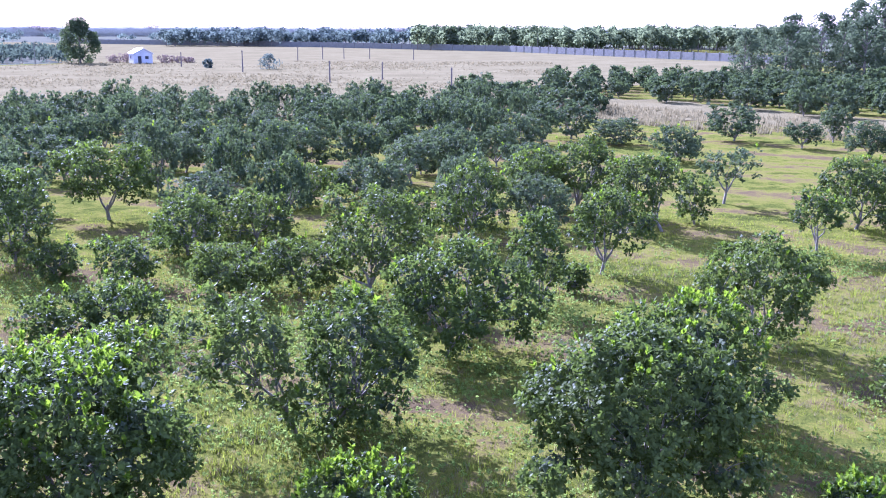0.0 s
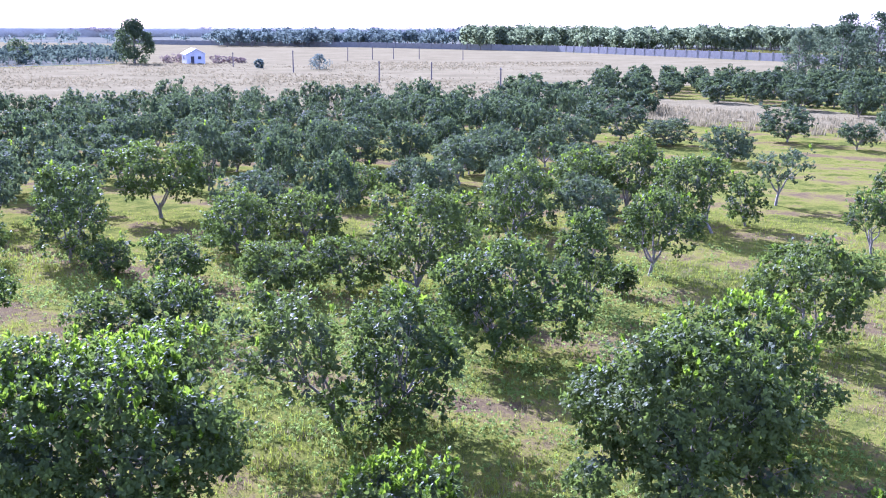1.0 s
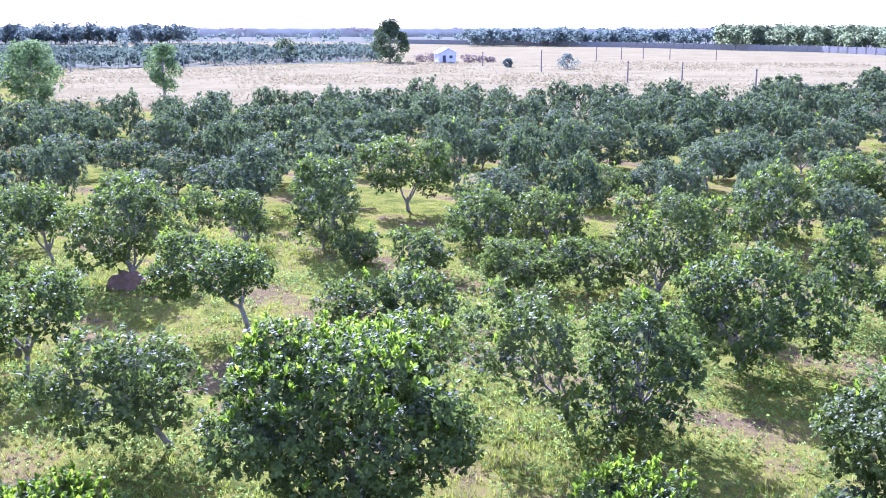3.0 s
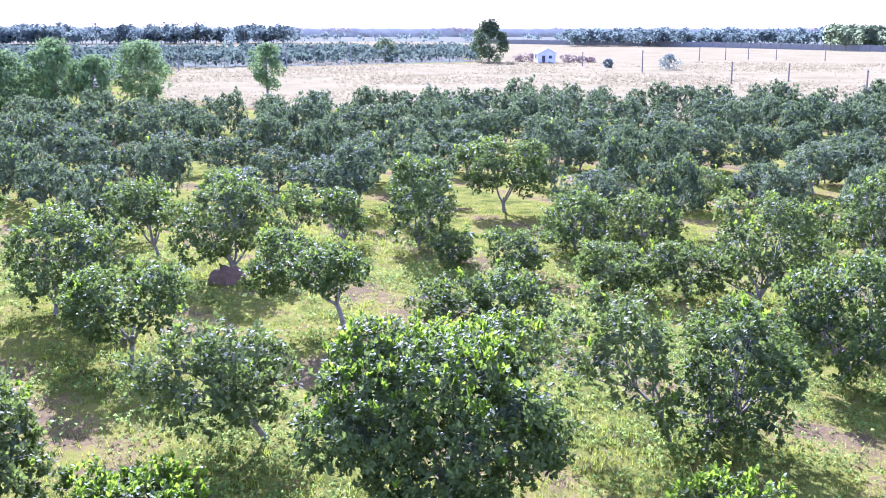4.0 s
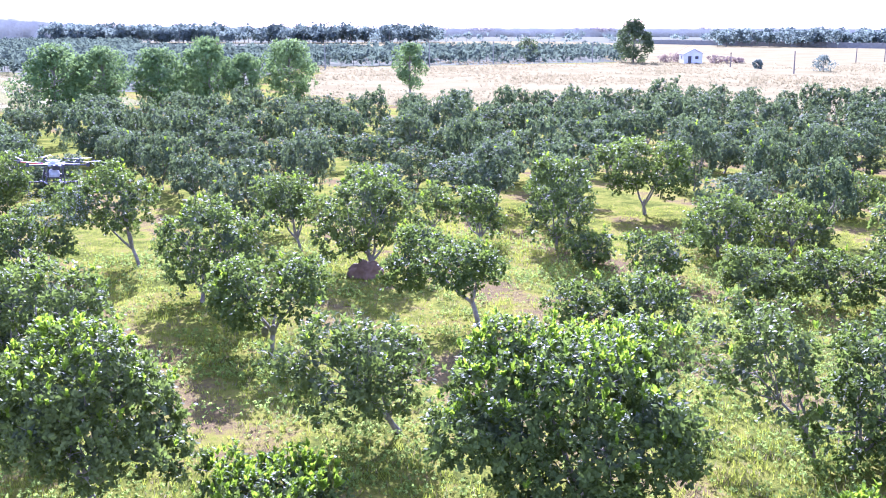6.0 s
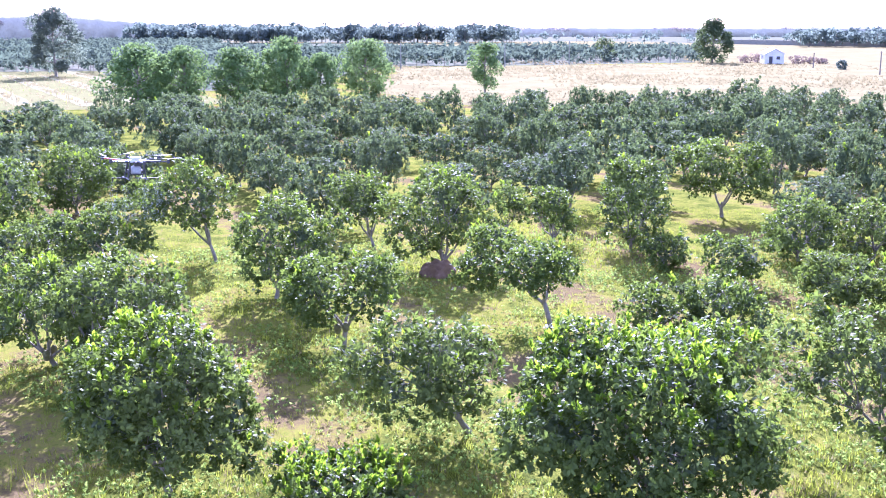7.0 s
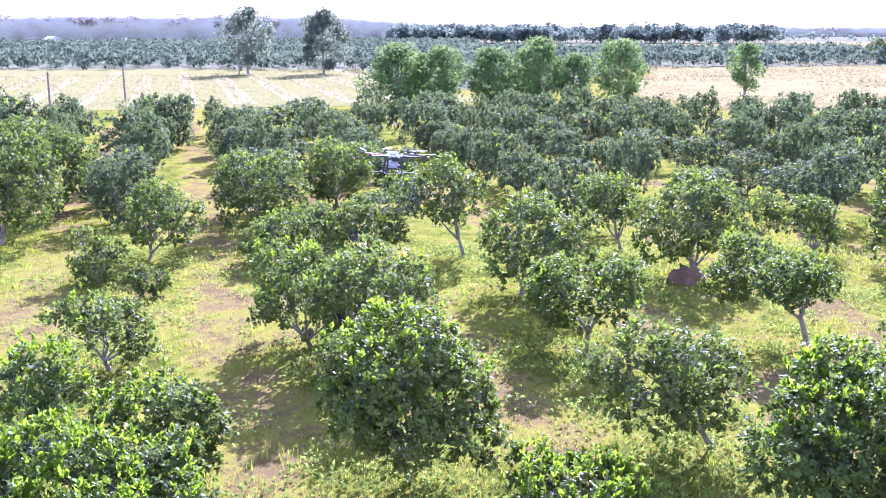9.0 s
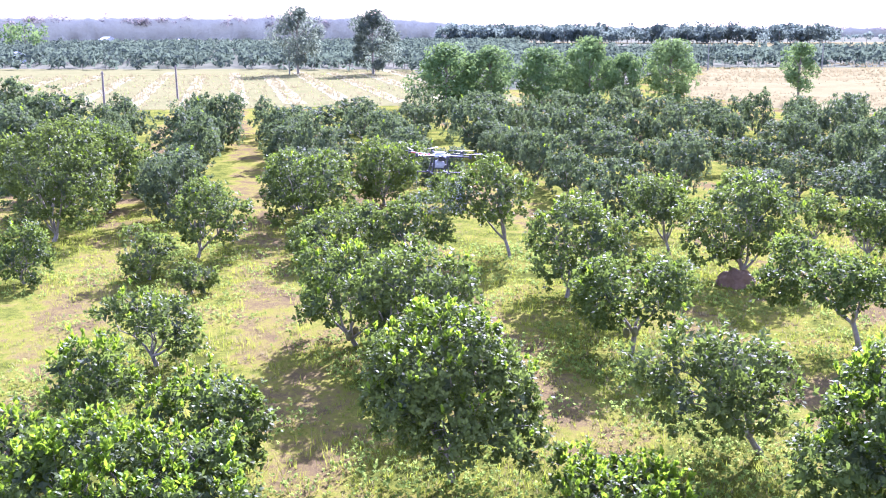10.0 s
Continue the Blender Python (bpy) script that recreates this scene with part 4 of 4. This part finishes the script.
def tuft_spots(seed, n, d0, d1, b0, b1, cut, freq, lanes=False):
    rng = random.Random(seed)
    out = []
    while len(out) < n:
        x, y = polar(rng.uniform(b0, b1), rng.uniform(d0 ** 1.5, d1 ** 1.5) ** (1 / 1.5))
        if lanes and abs(((x * ACROSS.x + y * ACROSS.y - 5) / 7 + 0.5) % 1 - 0.5) > 0.36 and rng.random() < 0.45:
            continue
        k = noise.noise(Vector((x * freq, y * freq, 3.7))) + 0.5 * noise.noise(Vector((x * freq * 4, y * freq * 4, 1.2)))
        if k > cut + rng.uniform(-0.25, 0.25):
            out.append((x, y, 0.7 + max(0, k)))
    return out


blades("grass_tufts", 91, tuft_spots(1, 19000, 16, 58, -26, 76, -0.2, 0.16, True), 10, 0.14, 0.0118, [GRASS, STRAW], "uneven tufts of green and yellow orchard grass", 1.6)
blades("dry_grass_tufts", 92, tuft_spots(2, 5200, 16, 52, -26, 76, -0.05, 0.21), 11, 0.13, 0.009, [STRAW], "flattened tufts of dry straw in the orchard", 1.4)


def weeds(name, seed, spots, label):
    rng = np.random.default_rng(seed)
    tips, axes = [], []
    for x, y, s in spots:
        n = int(20 * s)
        q = np.stack([x + rng.normal(size=n) * 0.38 * s, y + rng.normal(size=n) * 0.38 * s, np.abs(rng.normal(size=n)) * 0.16 * s + 0.04], 1)
        tips.append(q)
        axes.append(rng.normal(size=(n, 3)) * 0.5 + np.array((0, 0, 1.0)))
    v, f = leaves(rng, np.concatenate(tips), np.concatenate(axes), 7, 0.07, 0.055, 0)
    return tagged(new(name, mesh_of(name, v, f, [WEED])), label, "weeds", kind="stuff")


weeds("low_weeds", 93, tuft_spots(3, 800, 17, 48, -25, 75, 0.12, 0.13, True), "low leafy green weeds spreading between the trees")
skirt_rng = random.Random(17)
skirts = [(x + skirt_rng.gauss(0, 1.5), y + skirt_rng.gauss(0, 1.5), skirt_rng.uniform(0.6, 1.4)) for x, y in planted if math.hypot(x, y) < 50 for _ in range(11)]
weeds("undergrowth", 98, skirts, "rank green weeds growing round the foot of the trees")
blades("tall_grass", 99, [(x + skirt_rng.gauss(0, 2.2), y + skirt_rng.gauss(0, 2.2), skirt_rng.uniform(0.6, 1.3)) for x, y in planted if math.hypot(x, y) < 52 for _ in range(45)], 11, 0.32, 0.0095, [GRASS, STRAW], "tall uncut grass under and between the trees", 0.8)
blades("meadow_grass", 94, [s for s in tuft_spots(4, 6500, 118, 300, -6, 38, 0.0, 0.035)], 8, 0.34, 0.09, [STRAW], "tall pale dry meadow grass", 0.8)
blades("strip_grass", 95, [(x, y, 1.0) for x, y in [(8 + 26 * a + 3.5 * b + 16 * a * a, 141 - 48 * a + 3.0 * b) for a, b in [(random.Random(k).random(), random.Random(k + 9000).uniform(-2, 2)) for k in range(1500)]]], 9, 0.55, 0.05, [STRAW], "tall dry grass between the orchard blocks", 0.5)

stubble_rng = random.Random(44)
blades("straw_ridges", 96, [(*spot(stubble_rng.uniform(133, 232), -82 + 7 * stubble_rng.randrange(18) + stubble_rng.gauss(0, 0.7)), stubble_rng.uniform(0.6, 1.2)) for _ in range(2600)], 8, 0.45, 0.06, [STRAW], "ridges of tall pale straw across the mown field", 0.7)
blades("field_grass", 97, [(*spot(stubble_rng.uniform(126, 232), stubble_rng.uniform(-84, 42)), stubble_rng.uniform(0.5, 1.2)) for _ in range(2600)], 7, 0.4, 0.06, [STRAW, WEED], "short green and dry grass on the mown field", 0.9)


def meadow_bush(x, y, r):
    ob = tall_tree("meadow_bush", int(abs(x) * 10), r * 1.5, r * 2.2, 0.02, GROVE_LEAF, 0.3, 420, 9)
    place(ob, x, y, "low grey-green bush on the dry meadow", "meadow bushes")


meadow_bush(-41, 245, 2.4)
meadow_bush(-57, 252, 1.4)
for x, y, r in [(-76, 283, 2.0), (-73, 285, 1.7), (-87, 286, 2.2), (-90, 284, 1.8), (-70, 287, 1.3)]:
    place(tall_tree("dry_brush", int(abs(x) * 10), r * 1.1, r * 2.4, 0.02, DRY_BRUSH, 0.3, 260, 7), x, y, "low brown dry brush beside the white shed", "dry brush by the shed")


# ---- spraying drone ----
def spray_drone(x, y, z, turn):
    ob = new("spray_drone")
    bm = bmesh.new()
    box(bm, 0, 0, 0.01, 0.42, 0.34, 0.09, bevel=0.035)
    part("body", bm, DRONE_WHITE, ob, "white plastic centre shell")
    bm = bmesh.new()
    box(bm, 0, 0, 0.10, 0.30, 0.22, 0.07, bevel=0.025)
    part("top_cover", bm, DRONE_WHITE, ob)
    bm = bmesh.new()
    box(bm, 0, 0, -0.26, 0.34, 0.30, 0.26, bevel=0.1)
    part("tank", bm, TANK, ob, "translucent white spray tank")
    bm = bmesh.new()
    box(bm, 0.0, -0.25, -0.05, 0.22, 0.16, 0.14, bevel=0.02)
    part("battery", bm, CARBON, ob, "black battery pack")
    for k in range(6):
        a = radians(30 + 60 * k)
        c, s = math.cos(a), math.sin(a)
        tip = Vector((c * 0.98, s * 0.98, 0.05))
        bm = bmesh.new()
        rod(bm, (c * 0.2, s * 0.2, 0.0), tip, 0.026, 0.022, 10)
        arm = part("arm", bm, RED if k == 2 else CARBON, ob, "red marked arm" if k == 2 else "black carbon arm")
        bm = bmesh.new()
        rod(bm, tip - Vector((0, 0, 0.05)), tip + Vector((0, 0, 0.07)), 0.05, 0.045, 14)
        part("motor", bm, CARBON, arm)
        bm = bmesh.new()
        rod(bm, (c * 0.3, s * 0.3, 0.006), (c * 0.42, s * 0.42, 0.013), 0.036, 0.036, 10)
        part("fold_joint", bm, RED if k in (1, 2) else CARBON, arm, "red folding joint" if k in (1, 2) else "black folding joint")
        bm = bmesh.new()
        r = radians(37 * k + 15)
        for side in (0, math.pi):
            d = Vector((math.cos(r + side), math.sin(r + side), 0))
            q = Vector((-d.y, d.x, 0))
            o = tip + Vector((0, 0, 0.085))
            pts = [o + q * 0.012, o + d * 0.12 + q * 0.036, o + d * 0.45 + q * 0.022 + Vector((0, 0, 0.015)), o + d * 0.475, o + d * 0.45 - q * 0.016, o + d * 0.12 - q * 0.026, o - q * 0.012]
            lo = [bm.verts.new(p) for p in pts]
            hi = [bm.verts.new(p + Vector((0, 0, 0.008))) for p in pts]
            bm.faces.new(hi); bm.faces.new(lo[::-1])
            for i in range(7):
                bm.faces.new((lo[i], lo[(i + 1) % 7], hi[(i + 1) % 7], hi[i]))
        part("propeller", bm, BLADE, arm, "pale two-bladed propeller at rest")
    bm = bmesh.new()
    for q in (-0.2, 0.2):
        box(bm, q, 0, -0.27, 0.025, 0.38, 0.03); box(bm, q, 0.18, -0.2, 0.025, 0.03, 0.34); box(bm, q, -0.18, -0.2, 0.025, 0.03, 0.34)
    box(bm, 0, -0.18, -0.36, 0.42, 0.03, 0.03); box(bm, 0, 0.18, -0.36, 0.42, 0.03, 0.03)
    part("tank_frame", bm, CARBON, ob, "black tube frame round the tank")
    for s in (-1, 1):
        for t in (-1, 1):
            bm = bmesh.new()
            rod(bm, (s * 0.2, t * 0.16, -0.05), (s * 0.27, t * 0.19, -0.5), 0.02, 0.02, 8)
            part("leg", bm, CARBON, ob)
        bm = bmesh.new()
        rod(bm, (s * 0.27, -0.4, -0.51), (s * 0.27, 0.4, -0.51), 0.024, 0.024, 8)
        part("skid", bm, CARBON, ob)
    bm = bmesh.new()
    rod(bm, (-0.7, 0, -0.5), (0.7, 0, -0.5), 0.014, 0.014, 8)
    part("spray_boom", bm, CARBON, ob)
    for s in (-0.68, -0.3, 0.3, 0.68):
        bm = bmesh.new()
        rod(bm, (s, 0, -0.5), (s, 0, -0.62), 0.022, 0.012, 8)
        part("nozzle", bm, CARBON, ob)
    rng = np.random.default_rng(8)
    n = 1800
    k = np.array((-0.68, -0.3, 0.3, 0.68))[rng.integers(0, 4, n)]
    fall = rng.uniform(0, 1, n) ** 0.7 * 1.1
    drop = np.stack([k + rng.normal(size=n) * 0.16 * (0.15 + fall), rng.normal(size=n) * 0.16 * (0.15 + fall) - 0.25 * fall ** 2, -0.63 - fall], 1)
    v = (drop[:, None, :] + np.array([(0, 0, 0.0045), (0.0035, 0, -0.0025), (-0.002, 0.003, -0.0025), (-0.002, -0.003, -0.0025)])).reshape(-1, 3)
    i = np.arange(n)[:, None] * 4
    fc = np.concatenate([i + c for c in ([0, 1, 2], [0, 2, 3], [0, 3, 1], [1, 3, 2])], 1).reshape(-1, 3)
    spray = new("spray_droplets", mesh_of("spray_droplets", v, fc, [DROPLET]))
    spray.parent = ob
    tagged(spray, "fine white spray falling from the nozzles")
    ob.matrix_basis = pose(x, y, z, 0, 4, turn) @ Matrix.Scale(1.1, 4)
    tagged(ob, "white six-armed spraying drone hovering above the trees", "drone")


spray_drone(-27.3, 22.6, 5.55, 65)
